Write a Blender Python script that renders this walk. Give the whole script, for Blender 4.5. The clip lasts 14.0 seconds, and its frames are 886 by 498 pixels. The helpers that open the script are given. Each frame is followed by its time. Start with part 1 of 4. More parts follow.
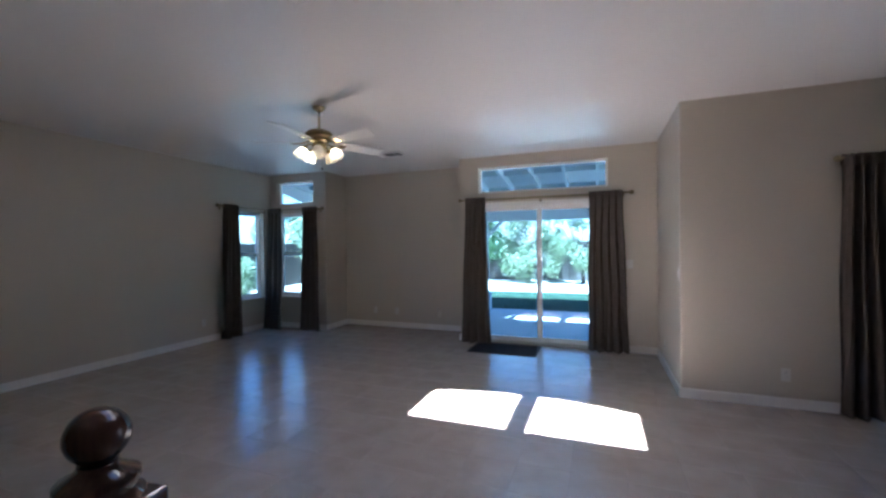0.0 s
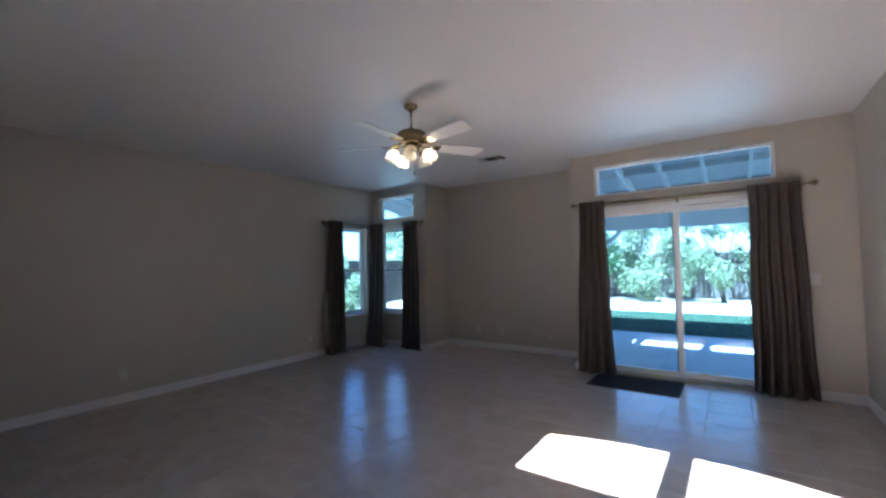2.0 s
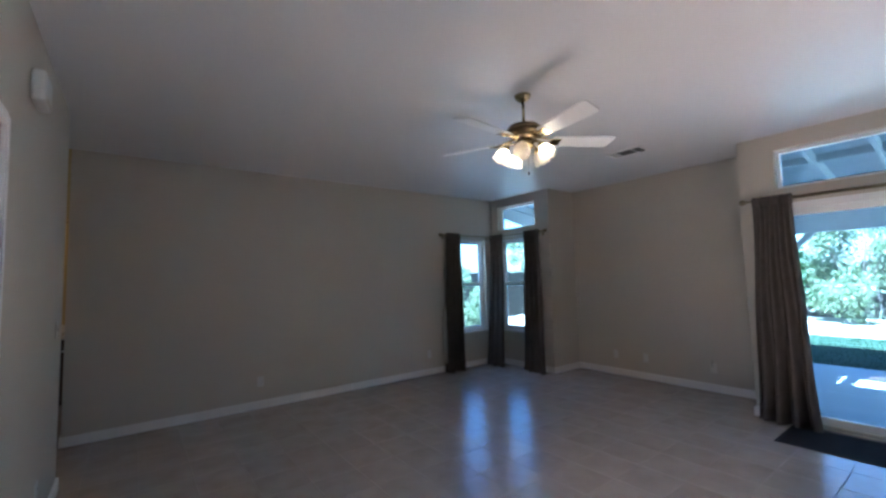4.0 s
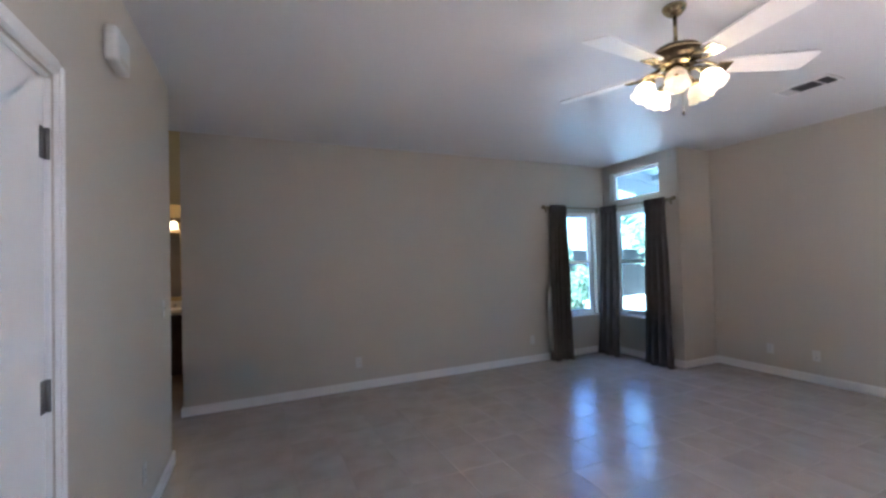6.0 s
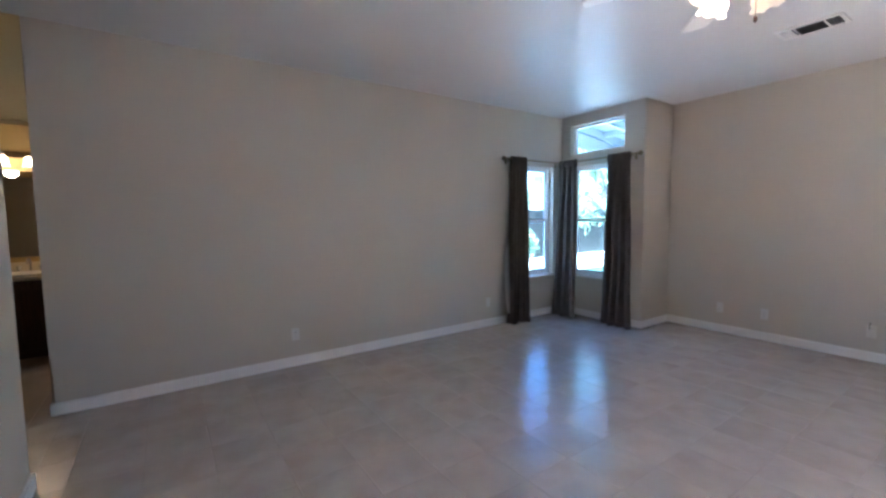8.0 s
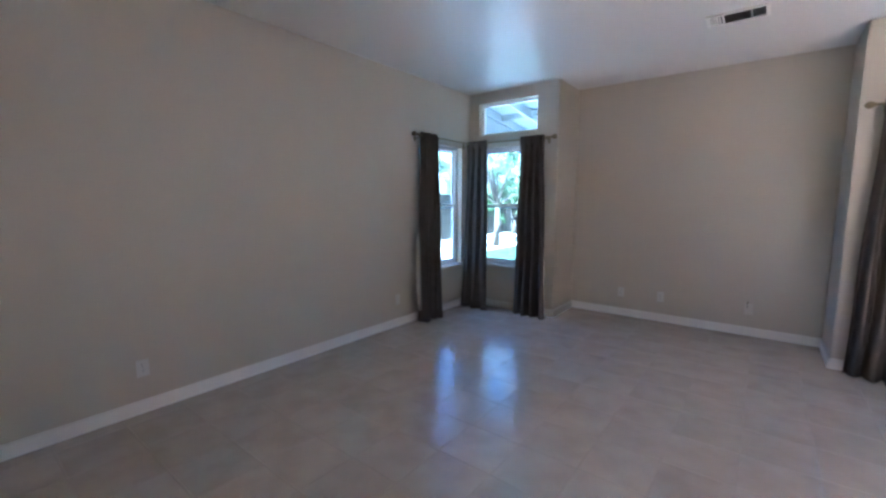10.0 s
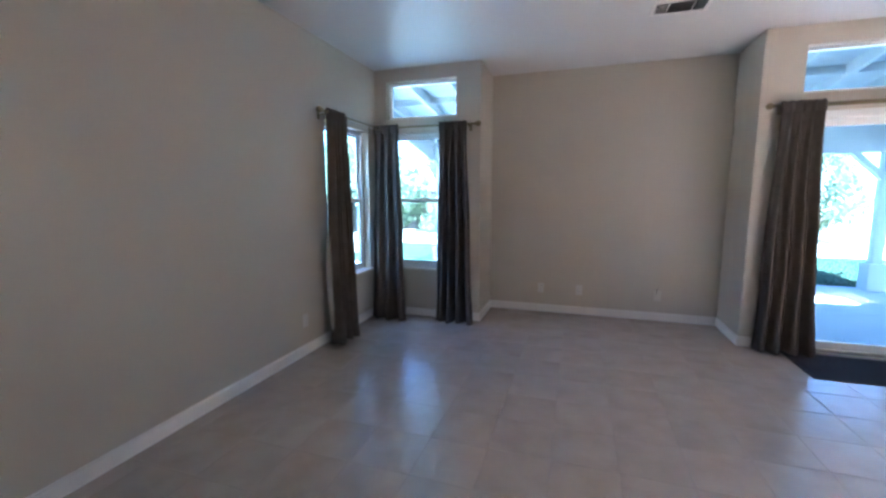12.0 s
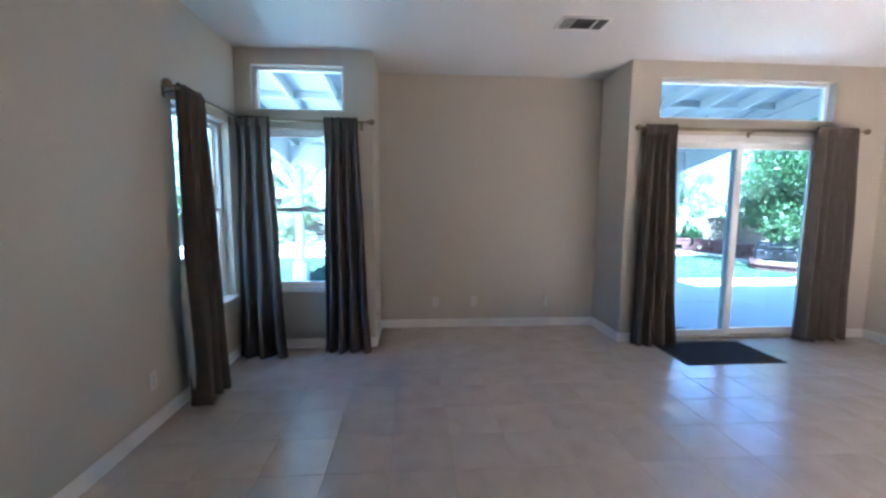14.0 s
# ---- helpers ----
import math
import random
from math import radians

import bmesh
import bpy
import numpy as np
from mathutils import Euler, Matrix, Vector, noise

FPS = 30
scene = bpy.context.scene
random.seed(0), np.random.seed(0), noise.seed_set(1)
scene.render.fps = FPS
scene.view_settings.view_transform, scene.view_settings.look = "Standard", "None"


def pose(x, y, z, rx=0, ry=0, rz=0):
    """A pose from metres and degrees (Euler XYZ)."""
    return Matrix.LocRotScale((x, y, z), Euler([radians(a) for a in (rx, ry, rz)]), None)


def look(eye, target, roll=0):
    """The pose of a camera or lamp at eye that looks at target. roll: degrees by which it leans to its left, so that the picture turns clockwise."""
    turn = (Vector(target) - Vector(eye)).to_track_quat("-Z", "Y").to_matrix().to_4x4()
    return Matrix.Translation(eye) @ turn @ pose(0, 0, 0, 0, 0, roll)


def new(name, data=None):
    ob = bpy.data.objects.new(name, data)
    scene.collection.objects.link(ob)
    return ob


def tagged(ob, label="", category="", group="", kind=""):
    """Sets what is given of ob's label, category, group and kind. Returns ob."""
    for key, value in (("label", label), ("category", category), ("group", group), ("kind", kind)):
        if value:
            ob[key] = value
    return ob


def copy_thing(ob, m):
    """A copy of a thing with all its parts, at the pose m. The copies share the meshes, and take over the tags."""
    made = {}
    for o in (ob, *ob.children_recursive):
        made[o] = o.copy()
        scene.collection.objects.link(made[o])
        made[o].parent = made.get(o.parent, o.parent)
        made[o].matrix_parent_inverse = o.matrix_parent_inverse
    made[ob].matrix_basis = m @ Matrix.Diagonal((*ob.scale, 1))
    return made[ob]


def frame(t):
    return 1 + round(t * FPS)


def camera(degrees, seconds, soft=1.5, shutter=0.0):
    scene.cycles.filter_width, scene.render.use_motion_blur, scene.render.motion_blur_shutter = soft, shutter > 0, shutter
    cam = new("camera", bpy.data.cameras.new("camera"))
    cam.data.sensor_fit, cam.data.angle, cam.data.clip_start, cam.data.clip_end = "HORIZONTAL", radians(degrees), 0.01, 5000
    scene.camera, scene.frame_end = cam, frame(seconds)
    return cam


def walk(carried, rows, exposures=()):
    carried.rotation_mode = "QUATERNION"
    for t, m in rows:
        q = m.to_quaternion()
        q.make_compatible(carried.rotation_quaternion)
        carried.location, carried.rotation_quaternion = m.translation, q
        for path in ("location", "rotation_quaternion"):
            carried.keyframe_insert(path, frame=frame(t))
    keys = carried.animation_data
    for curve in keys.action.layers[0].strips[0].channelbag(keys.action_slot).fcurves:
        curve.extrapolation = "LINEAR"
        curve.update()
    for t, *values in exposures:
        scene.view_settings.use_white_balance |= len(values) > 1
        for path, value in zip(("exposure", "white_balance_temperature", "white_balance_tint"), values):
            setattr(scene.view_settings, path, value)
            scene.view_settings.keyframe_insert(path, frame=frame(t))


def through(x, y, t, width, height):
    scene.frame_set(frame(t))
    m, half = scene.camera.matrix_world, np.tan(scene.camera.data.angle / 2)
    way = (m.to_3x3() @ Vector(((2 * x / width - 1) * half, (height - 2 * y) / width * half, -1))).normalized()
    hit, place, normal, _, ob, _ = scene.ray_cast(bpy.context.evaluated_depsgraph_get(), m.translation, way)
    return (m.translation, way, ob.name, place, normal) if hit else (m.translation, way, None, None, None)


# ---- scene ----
cam = camera(94.5, 14.0, soft=2.7)
PATH = [
    (0, (-0.027, -0.1, 1.421), (-0.738, 1.77, 1.409), -0.6),
    (0.5, (-0.12, 0.037, 1.4), (-0.922, 1.87, 1.394), -0.8),
    (1, (-0.177, 0.167, 1.391), (-1.08, 1.952, 1.401), -0.9),
    (1.5, (-0.215, 0.309, 1.412), (-1.23, 2.032, 1.431), -1.1),
    (2, (-0.29, 0.436, 1.391), (-1.445, 2.067, 1.465), -1.3),
    (2.5, (-0.293, 0.532, 1.42), (-1.595, 2.048, 1.499), -1.4),
    (3, (-0.349, 0.616, 1.433), (-1.763, 2.028, 1.522), -1.6),
    (3.5, (-0.44, 0.741, 1.417), (-1.953, 2.041, 1.561), -1.5),
    (4, (-0.524, 0.857, 1.428), (-2.116, 2.059, 1.571), -1.5),
    (6.3, (-1.12, 1.035, 1.425), (-2.954, 1.832, 1.457), -1.6),
    (6.5, (-1.186, 1.003, 1.43), (-3.009, 1.824, 1.42), -1.2),
    (7, (-1.37, 1.026, 1.407), (-3.157, 1.923, 1.346), -1.1),
    (7.5, (-1.58, 1.045, 1.398), (-3.304, 2.054, 1.295), -0.9),
    (8, (-1.745, 1.067, 1.375), (-3.391, 2.193, 1.221), -0.7),
    (10.5, (-2.774, 1.262, 1.392), (-3.865, 2.923, 1.165), -0.1),
    (11, (-3.042, 1.292, 1.386), (-3.986, 3.041, 1.16), -0.4),
    (11.5, (-3.272, 1.386, 1.371), (-4.041, 3.213, 1.105), -0.3),
    (12, (-3.442, 1.517, 1.368), (-4.059, 3.402, 1.11), -0.1),
    (12.5, (-3.638, 1.61, 1.369), (-4.08, 3.543, 1.113), 0.0),
    (13, (-3.797, 1.688, 1.382), (-4.057, 3.655, 1.133), 0.2),
    (13.5, (-3.947, 1.794, 1.365), (-4.009, 3.777, 1.114), 0.2),
    (14, (-4.065, 1.912, 1.373), (-3.921, 3.895, 1.156), 0.3),
]
walk(cam, [(t, look(eye, target, roll)) for t, eye, target, roll in PATH],
     exposures=[(0.0, 4.42, 5630, 16), (1.5, 4.35, 5610, 15), (3.0, 4.26, 5740, 15), (4.2, 4.72, 5630, 16), (6.5, 5.55, 5680, 18), (8.0, 5.77, 5680, 18), (10.5, 5.50, 5680, 19), (14.0, 5.54, 5950, 17)])

# ---- world, sun ----
SUN_UP = 52.8      # elevation; the light travels towards +y
world = bpy.data.worlds.new("world")
scene.world = world
world.use_nodes = True
wn = world.node_tree
sky = wn.nodes.new("ShaderNodeTexSky")
sky.sky_type = "NISHITA"
sky.sun_disc = False
sky.sun_elevation, sky.sun_rotation = radians(SUN_UP), radians(180)
wn.links.new(sky.outputs["Color"], wn.nodes["Background"].inputs["Color"])
wn.nodes["Background"].inputs["Strength"].default_value = 0.05
sun = new("sun", bpy.data.lights.new("sun", "SUN"))
sun.data.energy, sun.data.angle, sun.data.color = 5.0, radians(0.6), (1.0, 0.95, 0.89)
sun.matrix_world = look((0, -10, 10 * math.tan(radians(SUN_UP))), (0, 0, 0))


# ---- materials ----
def material(name, colour, rough=0.6, metal=0.0, vary=0.08, scale=6.0, fine=120.0, bump=0.05, per_object=0.0, spec=0.5):
    """A painted, woven or mineral surface: two scales of colour variation and a fine relief."""
    m = bpy.data.materials.new(name)
    m.use_nodes = True
    n, ln = m.node_tree.nodes, m.node_tree.links
    bsdf = n["Principled BSDF"]
    bsdf.inputs["Roughness"].default_value = rough
    bsdf.inputs["Metallic"].default_value = metal
    bsdf.inputs["Specular IOR Level"].default_value = spec
    big, small = n.new("ShaderNodeTexNoise"), n.new("ShaderNodeTexNoise")
    big.inputs["Scale"].default_value, big.inputs["Detail"].default_value = scale, 5
    small.inputs["Scale"].default_value, small.inputs["Detail"].default_value = fine, 3
    geo = n.new("ShaderNodeNewGeometry")
    for t in (big, small):
        ln.new(geo.outputs["Position"], t.inputs["Vector"])
    mix = n.new("ShaderNodeMath")
    mix.operation = "MULTIPLY_ADD"
    ln.new(small.outputs["Fac"], mix.inputs[0])
    mix.inputs[1].default_value = 0.35
    ln.new(big.outputs["Fac"], mix.inputs[2])
    value = mix.outputs[0]
    if per_object:
        info = n.new("ShaderNodeObjectInfo")
        add = n.new("ShaderNodeMath")
        add.operation = "MULTIPLY_ADD"
        ln.new(info.outputs["Random"], add.inputs[0])
        add.inputs[1].default_value = per_object
        ln.new(value, add.inputs[2])
        value = add.outputs[0]
    ramp = n.new("ShaderNodeMapRange")
    ramp.inputs["From Min"].default_value, ramp.inputs["From Max"].default_value = 0.3, 1.0 + per_object
    ramp.inputs["To Min"].default_value, ramp.inputs["To Max"].default_value = 1 - vary, 1 + vary
    ln.new(value, ramp.inputs["Value"])
    tint = n.new("ShaderNodeVectorMath")
    tint.operation = "SCALE"
    tint.inputs[0].default_value = colour
    ln.new(ramp.outputs["Result"], tint.inputs["Scale"])
    ln.new(tint.outputs["Vector"], bsdf.inputs["Base Color"])
    if bump:
        b = n.new("ShaderNodeBump")
        b.inputs["Strength"].default_value, b.inputs["Distance"].default_value = bump, 0.01
        ln.new(small.outputs["Fac"], b.inputs["Height"])
        ln.new(b.outputs["Normal"], bsdf.inputs["Normal"])
    return m


def wood(name, dark, light, rough, stretch=(30, 30, 2)):
    m = bpy.data.materials.new(name)
    m.use_nodes = True
    n, ln = m.node_tree.nodes, m.node_tree.links
    bsdf = n["Principled BSDF"]
    bsdf.inputs["Roughness"].default_value = rough
    tc, mp, nz, ramp = (n.new(k) for k in ("ShaderNodeTexCoord", "ShaderNodeMapping", "ShaderNodeTexNoise", "ShaderNodeValToRGB"))
    mp.inputs["Scale"].default_value = stretch
    nz.inputs["Scale"].default_value, nz.inputs["Detail"].default_value = 2.0, 8
    ramp.color_ramp.elements[0].color, ramp.color_ramp.elements[1].color = (*dark, 1), (*light, 1)
    ramp.color_ramp.elements[0].position, ramp.color_ramp.elements[1].position = 0.3, 0.7
    ln.new(tc.outputs["Object"], mp.inputs["Vector"])
    ln.new(mp.outputs["Vector"], nz.inputs["Vector"])
    ln.new(nz.outputs["Fac"], ramp.inputs["Fac"])
    ln.new(ramp.outputs["Color"], bsdf.inputs["Base Color"])
    return m


def clear_glass(name, tint, gloss):
    """A thin pane: clear, with a Fresnel sheen."""
    m = bpy.data.materials.new(name)
    m.use_nodes = True
    n, ln = m.node_tree.nodes, m.node_tree.links
    n.remove(n["Principled BSDF"])
    fr, tr, gl, mx = (n.new(k) for k in ("ShaderNodeLayerWeight", "ShaderNodeBsdfTransparent", "ShaderNodeBsdfGlossy", "ShaderNodeMixShader"))
    up, add = n.new("ShaderNodeMath"), n.new("ShaderNodeMath")
    up.operation, add.operation = "POWER", "MULTIPLY_ADD"
    fr.inputs["Blend"].default_value, up.inputs[1].default_value = 0.5, 5.0
    add.inputs[1].default_value, add.inputs[2].default_value = 0.7, 0.035
    ln.new(fr.outputs["Facing"], up.inputs[0])
    ln.new(up.outputs[0], add.inputs[0])
    tr.inputs["Color"].default_value = (*tint, 1)
    gl.inputs["Roughness"].default_value = gloss
    ln.new(add.outputs[0], mx.inputs["Fac"])
    ln.new(tr.outputs["BSDF"], mx.inputs[1])
    ln.new(gl.outputs["BSDF"], mx.inputs[2])
    ln.new(mx.outputs["Shader"], n["Material Output"].inputs["Surface"])
    return m


def thin_sheet(name, colour, through_colour, clear, through):
    """Frosted glass or leaves: partly clear, partly letting light through."""
    m = bpy.data.materials.new(name)
    m.use_nodes = True
    n, ln = m.node_tree.nodes, m.node_tree.links
    bsdf = n["Principled BSDF"]
    bsdf.inputs["Base Color"].default_value = (*colour, 1)
    bsdf.inputs["Roughness"].default_value = 0.45
    tl, tr, a, b = (n.new(k) for k in ("ShaderNodeBsdfTranslucent", "ShaderNodeBsdfTransparent", "ShaderNodeMixShader", "ShaderNodeMixShader"))
    tl.inputs["Color"].default_value = (*through_colour, 1)
    a.inputs["Fac"].default_value, b.inputs["Fac"].default_value = through, clear
    ln.new(bsdf.outputs["BSDF"], a.inputs[1])
    ln.new(tl.outputs["BSDF"], a.inputs[2])
    ln.new(a.outputs["Shader"], b.inputs[1])
    ln.new(tr.outputs["BSDF"], b.inputs[2])
    ln.new(b.outputs["Shader"], n["Material Output"].inputs["Surface"])
    return m, bsdf


def glow(name, colour, strength):
    m = bpy.data.materials.new(name)
    m.use_nodes = True
    bsdf = m.node_tree.nodes["Principled BSDF"]
    bsdf.inputs["Base Color"].default_value = (*colour, 1)
    bsdf.inputs["Emission Color"].default_value = (*colour, 1)
    bsdf.inputs["Emission Strength"].default_value = strength
    return m


def tile_material():
    """Mottled beige ceramic with a soft satin glaze, each tile a little different."""
    m = bpy.data.materials.new("ceramic_tile")
    m.use_nodes = True
    n, ln = m.node_tree.nodes, m.node_tree.links
    bsdf = n["Principled BSDF"]
    geo, info = n.new("ShaderNodeNewGeometry"), n.new("ShaderNodeObjectInfo")
    shift = n.new("ShaderNodeVectorMath")
    shift.operation = "MULTIPLY_ADD"
    shift.inputs[1].default_value = (40, 40, 40)
    ln.new(info.outputs["Random"], shift.inputs[0])
    ln.new(geo.outputs["Position"], shift.inputs[2])
    cloud, speck = n.new("ShaderNodeTexNoise"), n.new("ShaderNodeTexNoise")
    cloud.inputs["Scale"].default_value, cloud.inputs["Detail"].default_value = 5.0, 7
    speck.inputs["Scale"].default_value, speck.inputs["Detail"].default_value = 60.0, 4
    ln.new(shift.outputs["Vector"], cloud.inputs["Vector"])
    ln.new(geo.outputs["Position"], speck.inputs["Vector"])
    ramp = n.new("ShaderNodeValToRGB")
    e = ramp.color_ramp.elements
    e[0].position, e[0].color = 0.30, (0.395, 0.334, 0.284, 1)
    e[1].position, e[1].color = 0.72, (0.470, 0.402, 0.345, 1)
    mid = e.new(0.5)
    mid.color = (0.435, 0.370, 0.316, 1)
    mix = n.new("ShaderNodeMath")
    mix.operation = "MULTIPLY_ADD"
    mix.inputs[1].default_value = 0.12
    ln.new(info.outputs["Random"], mix.inputs[0])
    ln.new(cloud.outputs["Fac"], mix.inputs[2])
    sub = n.new("ShaderNodeMath")
    sub.operation = "SUBTRACT"
    sub.inputs[1].default_value = 0.06
    ln.new(mix.outputs[0], sub.inputs[0])
    ln.new(sub.outputs[0], ramp.inputs["Fac"])
    ln.new(ramp.outputs["Color"], bsdf.inputs["Base Color"])
    rr = n.new("ShaderNodeMapRange")
    bsdf.inputs["Specular IOR Level"].default_value = 1.0
    bsdf.inputs["IOR"].default_value = 1.6
    rr.inputs["To Min"].default_value, rr.inputs["To Max"].default_value = 0.232, 0.266
    ln.new(cloud.outputs["Fac"], rr.inputs["Value"])
    ln.new(rr.outputs["Result"], bsdf.inputs["Roughness"])
    b = n.new("ShaderNodeBump")
    b.inputs["Strength"].default_value, b.inputs["Distance"].default_value = 0.06, 0.004
    ln.new(speck.outputs["Fac"], b.inputs["Height"])
    ln.new(b.outputs["Normal"], bsdf.inputs["Normal"])
    return m


WALL = material("wall_paint", (0.53, 0.472, 0.388), 0.42, vary=0.03, scale=1.5, fine=90, bump=0.12)
# ochre base colour of the bathroom walls and header
BATH_OCHRE = material("bath_ochre", (0.50, 0.37, 0.17), 0.6, vary=0.05, scale=2, fine=90, bump=0.1)
CEIL = material("ceiling_paint", (0.68, 0.66, 0.64), 0.40, vary=0.02, scale=1.2, fine=70, bump=0.06, spec=0.3)
TRIM = material("white_gloss_paint", (0.78, 0.75, 0.71), 0.35, vary=0.03, scale=8, fine=60, bump=0.02)
VINYL = material("white_vinyl", (0.80, 0.80, 0.79), 0.4, vary=0.02, scale=8, bump=0.0)
PLASTIC = material("white_plastic", (0.62, 0.60, 0.56), 0.35, vary=0.02, scale=20, bump=0.0)
# near black: shade of holes put into colour; also the dark wire
SLOT = material("dark_slot", (0.03, 0.03, 0.03), 0.6, vary=0.02, bump=0.0)
GROUT = material("grout", (0.345, 0.294, 0.250), 0.9, vary=0.2, scale=8, fine=200, bump=0.2, spec=0.1)
TILE = tile_material()
CLOTH = material("curtain_cloth", (0.096, 0.080, 0.068), 0.88, vary=0.15, scale=14, fine=600, bump=0.12, spec=0.1)
LINING = material("curtain_lining", (0.62, 0.58, 0.50), 0.9, vary=0.06, scale=14, fine=500, bump=0.1, spec=0.2)
BRASS = material("aged_brass", (0.25, 0.205, 0.13), 0.35, metal=1.0, vary=0.12, scale=30, bump=0.02)
BRASS_BRIGHT = material("polished_brass", (0.46, 0.38, 0.22), 0.24, metal=1.0, vary=0.08, scale=30, bump=0.01)
BRONZE = material("antique_bronze", (0.16, 0.12, 0.07), 0.35, metal=1.0, vary=0.2, scale=30, bump=0.02)
STEEL = material("satin_nickel", (0.50, 0.48, 0.44), 0.3, metal=1.0, vary=0.1, scale=40, bump=0.02)
HINGE = material("dull_nickel", (0.20, 0.19, 0.175), 0.45, metal=1.0, vary=0.15, scale=60, bump=0.03)
BLADE = material("white_fan_blade", (0.78, 0.76, 0.72), 0.4, vary=0.03, scale=10, bump=0.02)
RUBBER = material("charcoal_mat", (0.022, 0.022, 0.024), 0.8, vary=0.3, scale=20, fine=400, bump=0.5, spec=0.25)
NEWEL = wood("polished_dark_oak", (0.030, 0.011, 0.006), (0.085, 0.032, 0.016), 0.16)
ESPRESSO = wood("espresso_wood", (0.026, 0.012, 0.008), (0.060, 0.028, 0.018), 0.4)
COUNTER = material("cream_counter", (0.72, 0.66, 0.54), 0.2, vary=0.08, scale=25, bump=0.0)
MIRROR = material("mirror_silver", (0.9, 0.9, 0.9), 0.01, metal=1.0, vary=0.0, bump=0.0)
GLASS = clear_glass("window_glass", (0.52, 0.72, 0.87), 0.0)
SHADE, shade_bsdf = thin_sheet("frosted_shade", (0.85, 0.80, 0.70), (1.0, 0.93, 0.80), 0.22, 0.6)
BULB = glow("bulb", (1.0, 0.84, 0.60), 1.9)
DIM = glow("dim_bulb", (1.0, 0.80, 0.52), 1.0)
CONCRETE = material("patio_concrete", (0.44, 0.435, 0.42), 0.85, vary=0.12, scale=2.5, fine=90, bump=0.2)
PALE = material("pale_gravel", (0.55, 0.50, 0.42), 0.95, vary=0.2, scale=3, fine=60, bump=0.5)
SOIL = material("dry_ground", (0.30, 0.25, 0.19), 0.95, vary=0.25, scale=0.8, fine=20, bump=0.4)
LAWN = material("lawn_base", (0.018, 0.042, 0.018), 0.9, vary=0.3, scale=3, fine=150, bump=0.6)
GRASS = thin_sheet("grass_blade", (0.022, 0.055, 0.024), (0.03, 0.07, 0.02), 0.0, 0.25)[0]
WHITEWOOD = material("white_exterior_paint", (0.52, 0.52, 0.515), 0.6, vary=0.05, scale=5, fine=60, bump=0.1)
DECK = material("roof_board_paint", (0.45, 0.46, 0.46), 0.7, vary=0.06, scale=4, fine=50, bump=0.1)
STUCCO = material("tan_stucco", (0.13, 0.095, 0.07), 0.9, vary=0.08, scale=2, fine=80, bump=0.5)
BLOCK = material("red_brown_block", (0.085, 0.028, 0.024), 0.9, vary=0.15, scale=6, fine=80, bump=0.4, per_object=0.4)
ROOFTILE = material("grey_roof_shingle", (0.20, 0.17, 0.15), 0.9, vary=0.2, scale=6, fine=50, bump=0.5)
FENCE = wood("weathered_fence", (0.035, 0.03, 0.026), (0.075, 0.062, 0.052), 0.85)
# grey for louvres that look dark: their shade sits in the colour
LOUVRE_SHADE = material("grey_louvre_shade", (0.16, 0.15, 0.14), 0.5, vary=0.1, scale=20, bump=0.0)
GRILLMETAL = material("black_enamel", (0.022, 0.022, 0.026), 0.32, vary=0.2, scale=12, fine=90, bump=0.03)
BARK = wood("bark", (0.06, 0.045, 0.035), (0.16, 0.12, 0.09), 0.95)
LEAF = thin_sheet("leaf", (0.17, 0.205, 0.12), (0.26, 0.31, 0.15), 0.0, 0.35)[0]
LEAF_DARK = thin_sheet("dark_leaf", (0.04, 0.085, 0.03), (0.07, 0.14, 0.04), 0.0, 0.3)[0]


# ---- mesh helpers ----
def box(bm, x0, x1, y0, y1, z0, z1, m=None):
    vs = [bm.verts.new((x, y, z)) for z in (z0, z1) for x, y in ((x0, y0), (x1, y0), (x1, y1), (x0, y1))]
    for f in ((3, 2, 1, 0), (4, 5, 6, 7), (0, 1, 5, 4), (1, 2, 6, 5), (2, 3, 7, 6), (3, 0, 4, 7)):
        bm.faces.new([vs[i] for i in f])
    if m is not None:
        bmesh.ops.transform(bm, matrix=m, verts=vs)
    return vs


def rbox(x0, x1, y0, y1, z0, z1, r=0.004, seg=2):
    """A box with rounded edges, as a new bmesh."""
    bm = bmesh.new()
    box(bm, x0, x1, y0, y1, z0, z1)
    bmesh.ops.bevel(bm, geom=bm.edges[:], offset=r, segments=seg, affect="EDGES", profile=0.5)
    return bm


def lathe(profile, n=24, m=None, bm=None, close=True):
    """Turns (radius, height) pairs about z."""
    bm = bm or bmesh.new()
    rings, made = [], []
    for r, z in profile:
        ring = [bm.verts.new((r * math.cos(2 * math.pi * k / n), r * math.sin(2 * math.pi * k / n), z)) for k in range(n)]
        rings.append(ring)
        made += ring
    for a, b in zip(rings, rings[1:]):
        for k in range(n):
            f = bm.faces.new((a[k], a[(k + 1) % n], b[(k + 1) % n], b[k]))
            f.smooth = True
    if close:
        bm.faces.new(rings[0][::-1])
        bm.faces.new(rings[-1])
    if m is not None:
        bmesh.ops.transform(bm, matrix=m, verts=made)
    return bm


